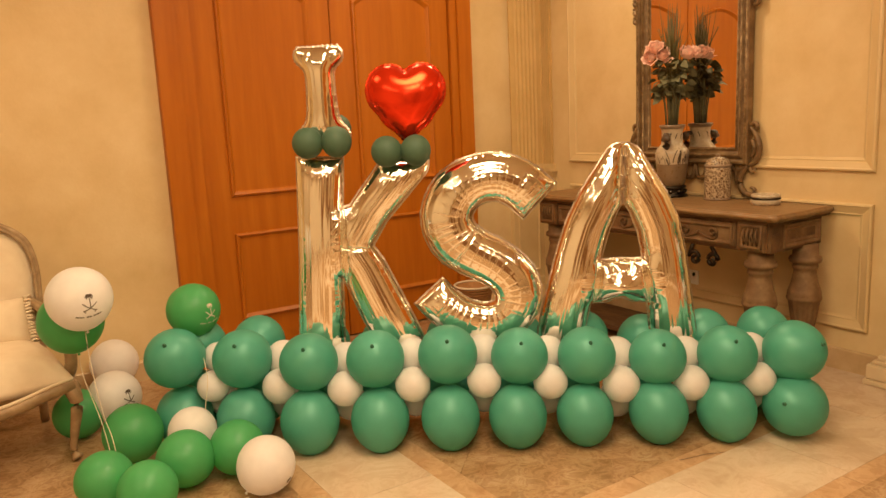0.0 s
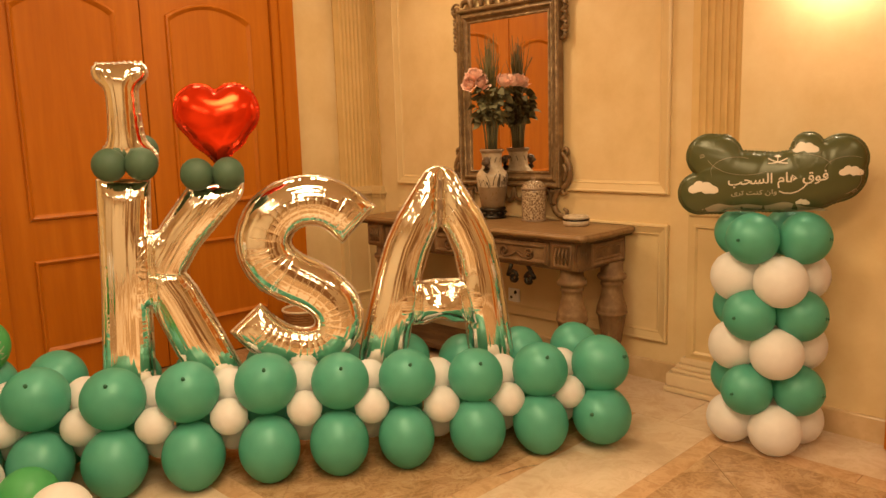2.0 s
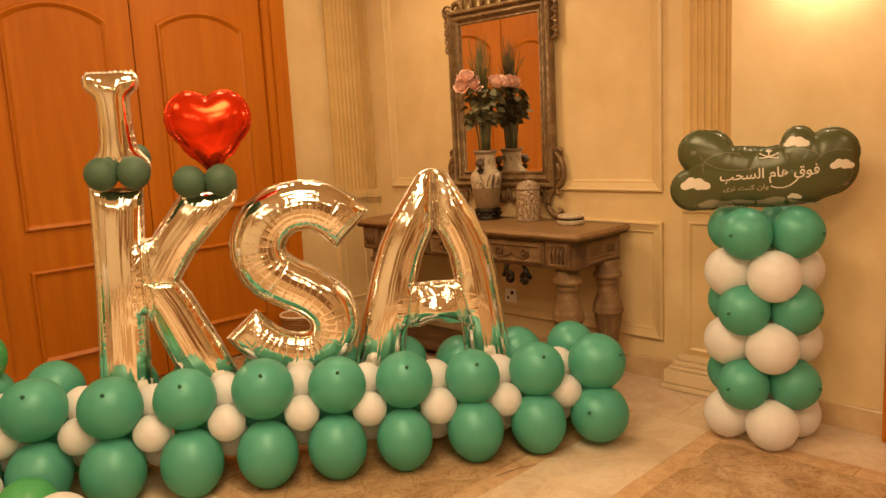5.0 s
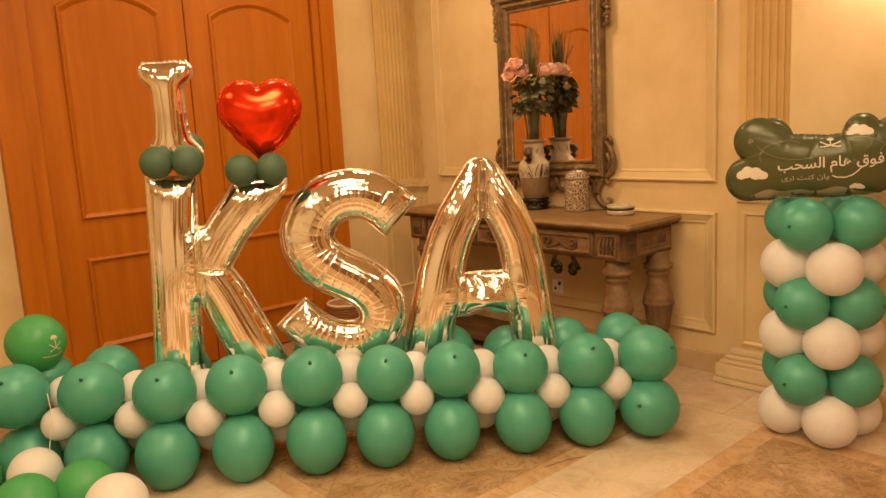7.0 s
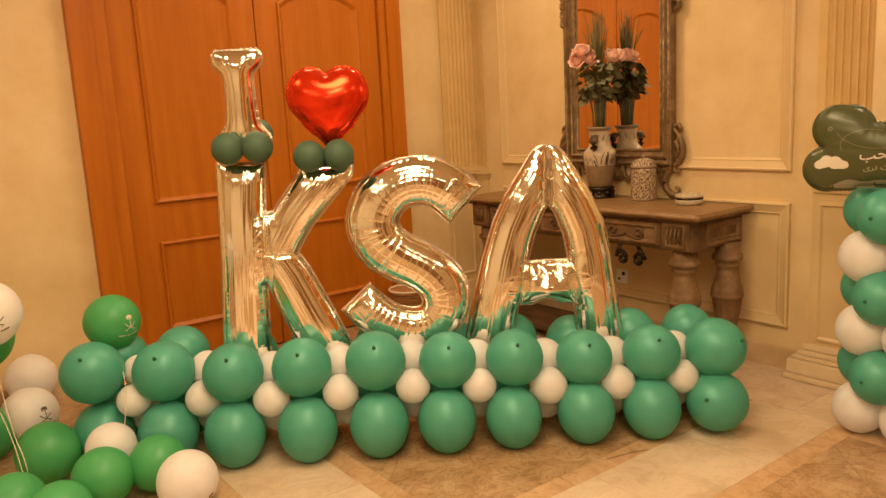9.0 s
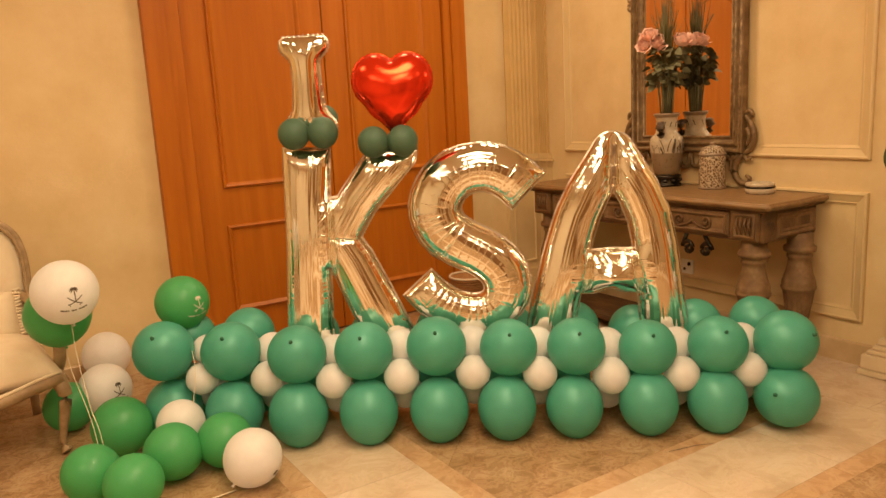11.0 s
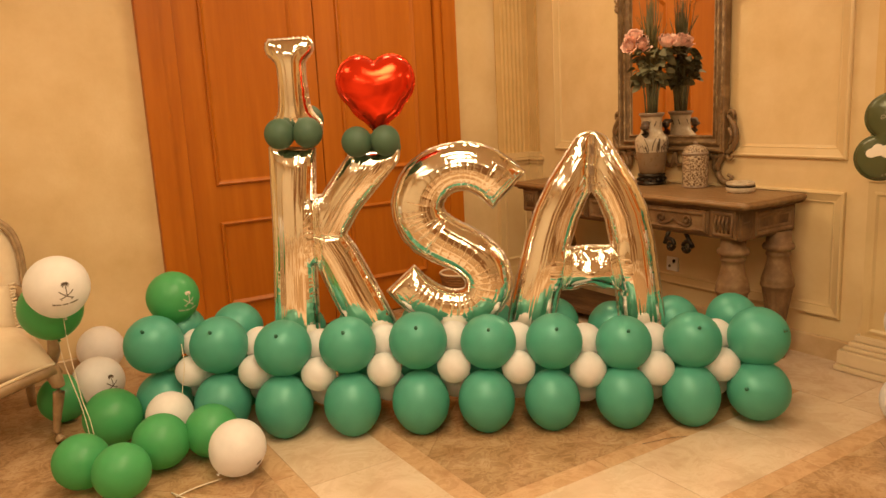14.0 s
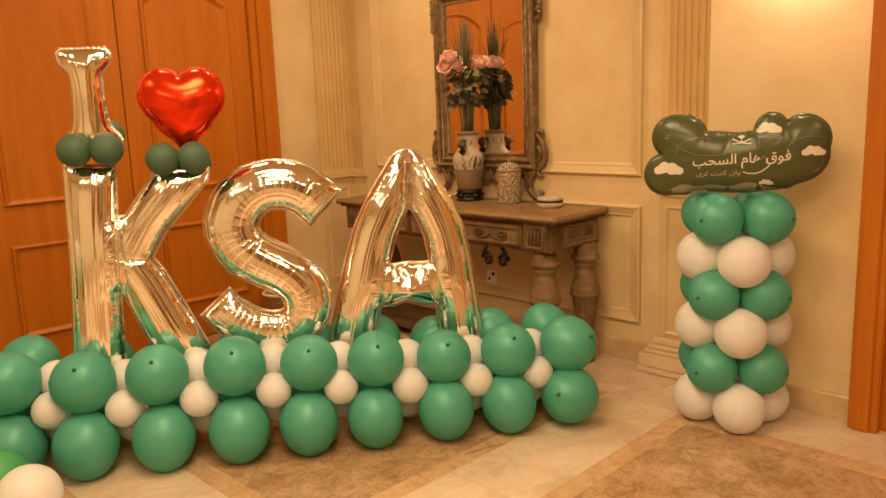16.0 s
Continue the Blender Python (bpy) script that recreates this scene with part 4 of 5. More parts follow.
for cx, cz, size in ((-0.290, -0.060, 1.0), (0.280, 0.006, 0.75), (0.108, 0.104, 0.80), (0.104, -0.118, 0.45)):
    bm = bmesh.new()
    blob(bm, on_cloud, cx, cz, puffs([(-0.045 * size, 0.002, 0.018 * size), (-0.018 * size, 0.016 * size, 0.024 * size), (0.014 * size, 0.010 * size, 0.026 * size), (0.045 * size, 0.0, 0.018 * size)], -0.016 * size))
    part("printed_cloud", bm, M_PRINT, cloud, "small white printed cloud")
bm = bmesh.new()
rows = []
for k in range(33):
    x = -0.325 + 0.53 * k / 32
    thin = min(1.0, 5.0 * min(k, 32 - k) / 32)
    low = -0.158 + 0.045 * max(0.0, x - 0.08)
    top = low + (0.034 + 0.005 * math.sin(x * 24 + 1.0) + 0.006 * math.sin(x * 43)) * thin + 0.001
    rows.append([bm.verts.new(on_cloud(x, z)) for z in np.linspace(low, top, 5)])
for a, b in zip(rows, rows[1:]):
    for k in range(4):
        bm.faces.new((a[k], b[k], b[k + 1], a[k + 1]))
part("printed_band", bm, M_HILL, cloud, "grey printed band along the lower edge")
bm = bmesh.new()
emblem_at = lambda a, b: on_cloud(0.75 * a + 0.004, 0.8 * b + 0.062)
sweep = bmesh.new()
ribbon(sweep, on_cloud, [(0.012, -0.066), (0.030, -0.074), (0.060, -0.075), (0.085, -0.066), (0.105, -0.050), (0.118, -0.034)], 0.005)
part("lettering_stroke", sweep, M_PRINT, cloud, "white sweeping stroke under the words")
for cx, cz, r, a0, a1 in ((-0.16, 0.02, 0.10, 60, 200), (-0.12, 0.10, 0.16, 200, 300), (0.10, 0.02, 0.11, 20, 110), (0.27, 0.02, 0.09, 60, 190), (0.20, -0.02, 0.12, -60, 20)):
    line = bmesh.new()
    ribbon(line, on_cloud, arc_points(cx, cz, r, a0, a1, 16, 0.6), 0.0016)
    part("printed_line", line, M_HILL, cloud, "faint printed curve")
for cx, cz in ((-0.295, 0.085), (0.30, -0.07)):
    swirl = bmesh.new()
    ribbon(swirl, on_cloud, [(cx + 0.011 * k / 14 * math.cos(0.75 * k), cz + 0.011 * k / 14 * math.sin(0.75 * k)) for k in range(3, 15)], 0.002)
    part("printed_swirl", swirl, M_THIN, cloud, "small faint printed swirl")
for side in (-1, 1):
    ribbon(bm, emblem_at, [(side * (-0.05 + 0.10 * t), -0.022 + 0.026 * t + 0.03 * (t - 0.5) ** 2) for t in (0, 0.2, 0.4, 0.6, 0.8, 1)], 0.006)
ribbon(bm, emblem_at, [(0, -0.005), (0, 0.018)], 0.006)
for a in (25, 65, 115, 155):
    ribbon(bm, emblem_at, [(0, 0.016), (0.018 * math.cos(math.radians(a)), 0.016 + 0.014 * math.sin(math.radians(a)))], 0.006)
part("emblem", bm, M_PRINT, cloud, "white printed emblem")


def lettering(body, x0, x1, z, mat, name, tall=1.0, slope=0.0):
    """Letters of the built-in font laid on the cloud's skin between x0 and x1."""
    curve = bpy.data.curves.new("lettering", "FONT")
    curve.body = body
    curve.resolution_u = 2
    curve.offset = 0.012
    ob = bpy.data.objects.new("lettering", curve)
    scene.collection.objects.link(ob)
    bpy.context.view_layer.update()
    me = bpy.data.meshes.new_from_object(ob.evaluated_get(bpy.context.evaluated_depsgraph_get()))
    bpy.data.objects.remove(ob)
    xs = [v.co.x for v in me.vertices]
    k = (x1 - x0) / (max(xs) - min(xs))
    bm = bmesh.new()
    bm.from_mesh(me)
    bpy.data.meshes.remove(me)
    left = min(xs)
    for v in bm.verts:
        x = x0 + (v.co.x - left) * k
        v.co = on_cloud(x, z + v.co.y * k * tall + slope * (x - x0))
    # words stand apart by clear gaps
    order = sorted(v.co.x for v in bm.verts)
    cuts = sorted(sorted(((b - a, (a + b) / 2) for a, b in zip(order, order[1:])), reverse=True)[:body.count(" ")], key=lambda g: g[1])
    edges = [-9] + [g[1] for g in cuts] + [9]
    for a, b in zip(edges, edges[1:]):
        word = bm.copy()
        bmesh.ops.delete(word, geom=[v for v in word.verts if not a < v.co.x < b], context="VERTS")
        part(name, word, mat, cloud, name.replace("_", " "))
    bm.free()


lettering("\ufe90\ufea4\ufeb4\ufedf\ufe8d \ufee1\ufe8e\ufeeb \ufed5\ufeee\ufed3", -0.190, 0.195, -0.040, M_PRINT, "white_lettering", 1.0, 0.05)
lettering("\ufeef\ufeae\ufe97 \ufe96\ufee8\ufedb \ufee5\ufe8d\ufeed", -0.176, 0.003, -0.083, M_THIN, "faint_lettering", 0.8, 0.03)


# ---- loose balloons ----
def loose(white, x, y, z, r, tail=(0, 0, -1), aim=None, turn=0.0, string=()):
    """aim: the way in which a printed emblem looks; string: points of a ribbon that holds it."""
    words = "white latex balloon" if white else "bright green latex balloon"
    label = words + (" on a thin ribbon" if string else " on the floor") + (", with emblem" if aim else "")
    b = thing("balloon", "loose " + label, "balloon", "loose balloons", Matrix.Translation((x, y, z)))
    balloon(WHITE_BALLOON if white else LIME_BALLOON, WHITE_KNOT if white else LIME_KNOT, b, (0, 0, 0), r, tail, name="latex")
    if aim:
        m = Vector(aim).to_track_quat("-Y", "Z").to_matrix() @ Matrix.Rotation(radians(turn), 3, "Y")
        bm = bmesh.new()
        emblem(bm, ball_skin(r, m), r * 0.80)
        part("print", bm, M_INK if white else M_PRINT, b)
    if string:
        pts = smooth_path([(px - x, py - y, pz - z) for px, py, pz in string], 5)
        part("ribbon", tube([Vector(p) for p in pts], 0.0018, 5), M_STRING, b, "thin white ribbon", True)
    return b


loose(True, 0.819, 3.591, 0.770, 0.127, (0.1, -0.05, -1), (0.16, -1, 0.04), 0, ((0.825, 3.59, 0.64), (0.828, 3.585, 0.50), (0.842, 3.52, 0.30), (0.858, 3.46, 0.20), (0.870, 3.42, 0.004)))
loose(False, 0.793, 3.741, 0.648, 0.131, (0.1, 0, -1), None, 0, ((0.805, 3.741, 0.515), (0.812, 3.73, 0.40), (0.846, 3.62, 0.22), (0.862, 3.50, 0.004)))
loose(True, 1.062, 4.597, 0.19, 0.125, (0, 0.6, 0.5), None, 0, ((1.065, 4.66, 0.26), (1.08, 4.72, 0.20), (1.09, 4.73, 0.004)))
loose(True, 0.976, 4.119, 0.16, 0.125, (0, 0.8, 0.3), (0.42, -1, 0.22), 0, ((0.98, 4.22, 0.19), (1.00, 4.28, 0.12), (1.01, 4.30, 0.004)))
for white, x, y, z, r, tail, aim, turn in (
        (False, 0.966, 3.655, 0.134, 0.126, (0.4, 0.3, -0.9), None, 0), (False, 0.790, 3.287, 0.120, 0.109, (0.7, 0.4, -0.4), None, 0),
        (False, 0.906, 3.097, 0.119, 0.108, (0.5, 0.5, -0.3), None, 0), (False, 1.089, 3.274, 0.122, 0.114, (0.6, 0.1, -0.5), None, 0),
        (True, 1.172, 3.468, 0.152, 0.101, (0, 0.6, -0.6), None, 0), (False, 1.292, 3.251, 0.120, 0.112, (0.2, 0.6, -0.5), None, 0),
        (True, 1.331, 3.022, 0.118, 0.113, (-0.75, -0.2, -0.62), (0.55, -0.75, -0.60), -25), (False, 0.812, 4.111, 0.118, 0.115, (0, 0.6, -0.3), None, 0)):
    loose(white, x, y, z, r, tail, aim, turn)
loose(False, 1.322, 3.846, 0.584, 0.123, (0, -0.1, -1), (0.42, -1, 0.10), 0, ((1.322, 3.835, 0.455), (1.300, 3.70, 0.44), (1.265, 3.50, 0.36), (1.235, 3.46, 0.25), (1.20, 3.42, 0.10), (1.19, 3.41, 0.004)))
for k, pts in enumerate((((1.253, 3.022, 0.006), (1.151, 3.006, 0.010), (1.070, 2.989, 0.006)), ((1.062, 3.030, 0.006), (1.106, 2.888, 0.012), (1.025, 2.871, 0.006), (1.084, 2.828, 0.006)))):
    tagged(part("ribbon", tube([Vector(p) for p in smooth_path(pts, 5)], 0.003, 5), M_STRING, None, "", True), "loose curl of thin white ribbon on the floor", "ribbon", "loose ribbons")

crack = bmesh.new()
ribbon(crack, lambda a, b: Vector((a, b, 0.0016)), smooth_path([(2.775, 2.222), (2.800, 2.215), (2.850, 2.203), (2.912, 2.188), (2.968, 2.157)], 4), 0.0035)
structure("floor_crack", crack, M_INK, "dark hairline crack in the brown marble", "crack")

# ---- armchair ----
chair = thing("armchair", "cream upholstered armchair with a carved washed-gilt wooden frame", "chair", at=pose(0.414, 4.132, 0, 0, 0, 4) @ Matrix.Diagonal((1.05, 1.05, 1.02, 1)))
SEAT = 1.13  # height of the seat and its rails


def cushion(x0, x1, y0, y1, z0, z1, crown, n=14, power=4.0, round_=0.05):
    """A stuffed pad with a domed top and rounded edges."""
    bm = bmesh.new()
    grid = []
    for i in range(n + 1):
        row = []
        for j in range(n + 1):
            u, v = -1 + 2 * i / n, -1 + 2 * j / n
            f = (1 - abs(u) ** power) * (1 - abs(v) ** power)
            x, y = (x0 + x1) / 2 + u * (x1 - x0) / 2, (y0 + y1) / 2 + v * (y1 - y0) / 2
            row.append((x, y, z1 + crown * f - round_ * (max(abs(u), abs(v)) ** 10)))
        grid.append(row)
    top = [[bm.verts.new(p) for p in row] for row in grid]
    low = [[bm.verts.new((p[0], p[1], z0)) for p in row] for row in grid]
    for i in range(n):
        for j in range(n):
            bm.faces.new((top[i][j], top[i + 1][j], top[i + 1][j + 1], top[i][j + 1]))
            bm.faces.new((low[i][j], low[i][j + 1], low[i + 1][j + 1], low[i + 1][j]))
    for k in range(n):
        bm.faces.new((top[k][0], low[k][0], low[k + 1][0], top[k + 1][0]))
        bm.faces.new((top[k + 1][n], low[k + 1][n], low[k][n], top[k][n]))
        bm.faces.new((top[0][k + 1], low[0][k + 1], low[0][k], top[0][k]))
        bm.faces.new((top[n][k], low[n][k], low[n][k + 1], top[n][k + 1]))
    return bm


part("seat", cushion(-0.33, 0.33, -0.31, 0.24, 0.30 * SEAT, 0.375 * SEAT, 0.065), M_FABRIC, chair, "cream fabric seat", True)
# front rail bows out in the middle
rail = [Vector((x, -0.315 - 0.035 * (1 - (x / 0.34) ** 2), (0.285 - 0.022 * math.cos(x / 0.34 * math.pi)) * SEAT)) for x in np.linspace(-0.325, 0.325, 17)]
part("front_rail", tube(rail, 0.024, 10, flat=1.15), M_FRAME, chair, "", True)
part("piping", tube([p + Vector((0, -0.008, 0.028)) for p in rail], 0.007, 8), M_FABRIC, chair, "cream piping cord", True)
for side in (-1, 1):
    part("side_rail", tube([Vector((side * 0.335, -0.30, 0.29 * SEAT)), Vector((side * 0.33, 0.0, 0.285 * SEAT)), Vector((side * 0.29, 0.24, 0.29 * SEAT))], 0.022, 8, flat=1.2), M_FRAME, chair, "", True)
    leg = smooth_path([(side * 0.31, -0.30, 0.305 * SEAT), (side * 0.328, -0.325, 0.24 * SEAT), (side * 0.312, -0.305, 0.13 * SEAT), (side * 0.30, -0.285, 0.05), (side * 0.31, -0.30, 0.012)], 4)
    part("front_leg", tube([Vector(p) for p in leg], [0.034 - 0.0185 * min(1, k / 10) + (0.006 if k > len(leg) - 3 else 0) for k in range(len(leg))], 10), M_FRAME, chair, "curved front leg", True)
    leg = smooth_path([(side * 0.285, 0.235, 0.30 * SEAT), (side * 0.28, 0.25, 0.18 * SEAT), (side * 0.285, 0.29, 0.006)], 4)
    part("back_leg", tube([Vector(p) for p in leg], [0.026 - 0.008 * k / len(leg) for k in range(len(leg))], 8), M_FRAME, chair, "", True)
    arm = smooth_path([(side * 0.335, -0.16, 0.30 * SEAT), (side * 0.352, -0.175, 0.40), (side * 0.356, -0.14, 0.50), (side * 0.345, -0.02, 0.555), (side * 0.31, 0.16, 0.60), (side * 0.285, 0.255, 0.62)], 4)
    part("arm", tube([Vector(p) for p in arm], [0.027 - 0.007 * k / len(arm) for k in range(len(arm))], 10), M_FRAME, chair, "", True)
# back: an arched frame round a padded panel
arch = [(-0.27, 0.26, 0.33), (-0.285, 0.275, 0.60), (-0.29, 0.30, 0.80), (-0.255, 0.315, 0.93), (-0.15, 0.325, 1.01), (0.0, 0.33, 1.045), (0.15, 0.325, 1.01), (0.255, 0.315, 0.93), (0.29, 0.30, 0.80), (0.285, 0.275, 0.60), (0.27, 0.26, 0.33)]
arch = [(1.15 * x, y, 0.99 * z) for x, y, z in arch]
part("back_frame", tube([Vector(p) for p in smooth_path(arch, 5)], 0.016, 10), M_FRAME, chair, "", True)
part("back_bead", tube([Vector(p) * 0.965 + Vector((0, -0.012, 0.022)) for p in smooth_path(arch, 5)], 0.009, 8), M_FRAME, chair, "", True)
bm = bmesh.new()
ring = [Vector(p) for p in smooth_path(arch, 5)]
centre = Vector((0, 0.28, 0.66))
loops = []
for k in range(9):
    t = k / 8
    for_ring = []
    for p in ring:
        q = centre.lerp(p, 0.97 * t)
        q.y = (0.262 + 0.10 * (q.z - 0.33)) - 0.055 * (1 - t ** 4)
        for_ring.append(bm.verts.new(q))
    loops.append(for_ring)
for a, b in zip(loops, loops[1:]):
    for k in range(len(a)):
        j = (k + 1) % len(a)
        bm.faces.new((a[k], a[j], b[j], b[k]))
bmesh.ops.remove_doubles(bm, verts=bm.verts, dist=1e-5)
back_loop = [bm.verts.new(v.co + Vector((0, 0.055, 0))) for v in loops[-1] if v.is_valid]
bm.faces.new(back_loop)
bmesh.ops.recalc_face_normals(bm, faces=bm.faces)
part("backrest", bm, M_FABRIC, chair, "cream padded back", True)
pillow_thing = thing("cushion", "cream fabric lumbar cushion with a fringed edge on the armchair", "cushion", at=chair.matrix_world @ pose(0.06, 0.12, 0.468, 72, 0, 0))
part("pad", cushion(-0.20, 0.20, -0.02, 0.20, -0.05, 0.0, 0.04, 12, 3.0, 0.03), M_FABRIC, pillow_thing, "", True)
for side in (-1, 1):
    bm = bmesh.new()
    for k in range(16):
        y = -0.02 + 0.22 * k / 15
        tube([(side * 0.195, y, -0.02), (side * 0.215, y + random.uniform(-0.006, 0.006), -0.03), (side * 0.228, y + random.uniform(-0.01, 0.01), -0.045)], 0.006, 5, bm)
    part("fringe", bm, M_FABRIC, pillow_thing, "", True)

# ---- on the console table ----
vase_x, vase_y = 4.12, 3.401
vase = thing("vase", "cream porcelain vase painted with reeds, on a dark carved stand", "vase", at=pose(vase_x, vase_y, ON_TOP) @ Matrix.Diagonal((1.08, 1.08, 1.0, 1)))
STAND = [(0, 0.0), (0.078, 0.0), (0.082, 0.012), (0.070, 0.022), (0.068, 0.045), (0.078, 0.055), (0.076, 0.066), (0, 0.066)]
stand = part("stand", lathe(STAND, 28), M_IRON, vase, "dark carved wooden stand", True)
bm = bmesh.new()
for k in range(10):
    a = 2 * math.pi * k / 10
    lathe([(0, -0.012), (0.012, -0.006), (0.014, 0.0), (0.010, 0.008), (0, 0.012)], 8, bm, Matrix.Translation((0.072 * math.cos(a), 0.072 * math.sin(a), 0.034)))
part("carving", bm, M_IRON, stand, "", True)
BODY = [(0.060, 0.066), (0.068, 0.075), (0.076, 0.12), (0.083, 0.17), (0.0865, 0.20)]
UPPER_BODY = [(0.0865, 0.20), (0.091, 0.235), (0.092, 0.262), (0.086, 0.285), (0.070, 0.303), (0.060, 0.318), (0.056, 0.345), (0.056, 0.39), (0.060, 0.41), (0.066, 0.418)]
part("lower_body", lathe([(0, 0.066)] + BODY, 36), M_LOWER, vase, "tan crackle-glazed lower body", True)
part("upper_body", lathe(UPPER_BODY, 36), M_CHINA, vase, "", True)
part("rim", lathe([(0.058, 0.405), (0.067, 0.417), (0.070, 0.424), (0.068, 0.431), (0.058, 0.432), (0.052, 0.420), (0.0, 0.40)], 36), M_GLAZE, vase, "tan glazed rim", True)
for a in (200, 20):
    c, s = math.cos(radians(a)), math.sin(radians(a))
    bm = tube([(0.058 * c, 0.058 * s, 0.375), (0.086 * c, 0.086 * s, 0.372), (0.098 * c, 0.098 * s, 0.345), (0.090 * c, 0.090 * s, 0.312), (0.078 * c, 0.078 * s, 0.292)], [0.012, 0.020, 0.027, 0.022, 0.010], 10)
    lathe([(0, -0.014), (0.012, -0.006), (0.013, 0.004), (0, 0.014)], 10, bm, Matrix.Translation((0.100 * c, 0.100 * s, 0.372)))
    part("handle", bm, M_BEAST, vase, "brown beast-shaped handle", True)


def vase_radius(z):
    pts = BODY + UPPER_BODY
    for (r0, z0), (r1, z1) in zip(pts, pts[1:]):
        if z0 <= z <= z1 and z1 > z0:
            return r0 + (r1 - r0) * (z - z0) / (z1 - z0)
    return pts[-1][0]


bm = bmesh.new()
rng = random.Random(5)
for k in range(46):
    a0 = rng.uniform(0, 2 * math.pi)
    base_z = rng.uniform(0.195, 0.215)
    rise, lean = rng.uniform(0.03, 0.085), rng.uniform(-0.5, 0.5)
    ribbon(bm, lambda a, b: Vector(((vase_radius(b) + 0.001) * math.cos(a * 11), (vase_radius(b) + 0.001) * math.sin(a * 11), b)), [(a0 / 11 + lean * t * t * 0.05, base_z + rise * t) for t in (0, 0.25, 0.5, 0.75, 1)], rng.uniform(0.0025, 0.006))
for k in range(9):
    a0 = 2 * math.pi * k / 9 + rng.uniform(-0.2, 0.2)
    ribbon(bm, lambda a, b: Vector(((vase_radius(b) + 0.001) * math.cos(a * 18), (vase_radius(b) + 0.001) * math.sin(a * 18), b)), [(a0 / 18, 0.35), (a0 / 18 + 0.006, 0.37), (a0 / 18 + 0.012, 0.382)], 0.005)
part("painted_reeds", bm, M_INK, vase, "dark painted reeds")

flowers = thing("flower_arrangement", "pink silk roses with dark leaves and tall grass in the vase", "flowers", at=pose(vase_x, vase_y, ON_TOP + 0.40))


def leaf_blade(bm, at, way, length, width, droop=0.3, twist=0.0):
    """A broad pointed leaf with a folded middle."""
    way = Vector(way).normalized()
    side = way.cross(Vector((0, 0, 1)))
    side = side.normalized() if side.length > 1e-3 else Vector((1, 0, 0))
    side = Matrix.Rotation(twist, 3, way) @ side
    up = side.cross(way)
    rows = []
    for t, w in ((0, 0.10), (0.15, 0.7), (0.38, 1.0), (0.62, 0.92), (0.85, 0.5), (1, 0.03)):
        mid = Vector(at) + way * length * t - Vector((0, 0, droop * length * t * t))
        rows.append([bm.verts.new(mid - side * width * w / 2 + up * width * 0.15 * w), bm.verts.new(mid), bm.verts.new(mid + side * width * w / 2 + up * width * 0.15 * w)])
    for a, b in zip(rows, rows[1:]):
        bm.faces.new((a[0], a[1], b[1], b[0]))
        bm.faces.new((a[1], a[2], b[2], b[1]))


def rose(at, size, tilt, seed):
    """An open bloom: a tight heart and rings of broad cupped petals with rolled, wavy rims."""
    r = random.Random(seed)
    bm = bmesh.new()
    for ring, (count, lean, top, wide) in enumerate(((3, 0.24, 84, 1.2), (4, 0.46, 72, 0.95), (5, 0.72, 52, 0.80), (5, 1.0, 26, 0.74))):
        for k in range(count):
            a = 2 * math.pi * (k + 0.5 * ring) / count + r.uniform(-0.25, 0.25)
            roll, phase, grow = r.uniform(0.10, 0.30) * (0.3 + 0.35 * ring), r.uniform(0, 6.28), r.uniform(0.9, 1.12)
            rows = []
            for i in range(8):
                t = i / 7
                th = radians(-70 + (top + 70) * t)
                rad = size * grow * lean * (0.10 + 0.90 * math.cos(th) ** 0.8 if th < 0 else 0.10 + 0.90 * (1 - 0.35 * (1 - math.cos(th)))) * (1 + roll * t ** 4)
                z = size * (0.80 * math.sin(th) * (0.5 + 0.5 * lean) + 0.22 * (1 - lean)) - size * roll * 0.5 * t ** 6
                row = []
                for j in range(9):
                    w = (j - 4) / 4
                    spread = wide * math.sin(math.pi * (0.16 + 0.62 * t)) ** 0.7
                    wave = 0.05 * t * t * math.sin(5 * w + phase)
                    row.append(bm.verts.new((rad * (1 + wave) * math.cos(a + w * spread), rad * (1 + wave) * math.sin(a + w * spread), z - 0.20 * size * w * w * t + size * wave)))
                rows.append(row)
            for p, q in zip(rows, rows[1:]):
                for j in range(8):
                    bm.faces.new((p[j], p[j + 1], q[j + 1], q[j]))
    head = part("rose", bm, M_ROSE, flowers, "pink rose", True)
    head.matrix_local = Matrix.Translation(at) @ Vector(tilt).to_track_quat("Z", "Y").to_matrix().to_4x4()
    part("rose_stem", tube([(0, 0, -0.02), (-tilt[0] * 0.03, -tilt[1] * 0.03, -0.07), (-tilt[0] * 0.06, -tilt[1] * 0.06, -0.12)], 0.004, 6), M_LEAF, head, "green stem")


for k, (x, y, z, s, tilt) in enumerate(((-0.087, 0.053, 0.492, 0.043, (-0.45, -0.25, 0.7)), (-0.107, 0.080, 0.434, 0.043, (-0.85, -0.15, 0.35)), (-0.067, 0.012, 0.443, 0.042, (-0.35, -0.75, 0.45)), (0.040, -0.078, 0.452, 0.048, (-0.2, -0.45, 0.75)), (0.100, -0.085, 0.455, 0.044, (0.25, -0.45, 0.7)))):
    rose((x, y, z), s, tilt, 30 + k)
rng = random.Random(11)
for k in range(44):
    a, r = rng.uniform(0, 6.28), rng.uniform(0, 0.040)
    part("stem", tube([(r * math.cos(a), r * math.sin(a), 0.0), (1.25 * r * math.cos(a), 1.25 * r * math.sin(a), 0.12), (2.0 * r * math.cos(a), 2.0 * r * math.sin(a), 0.30)], 0.0045, 5), M_LEAF, flowers, "", True)
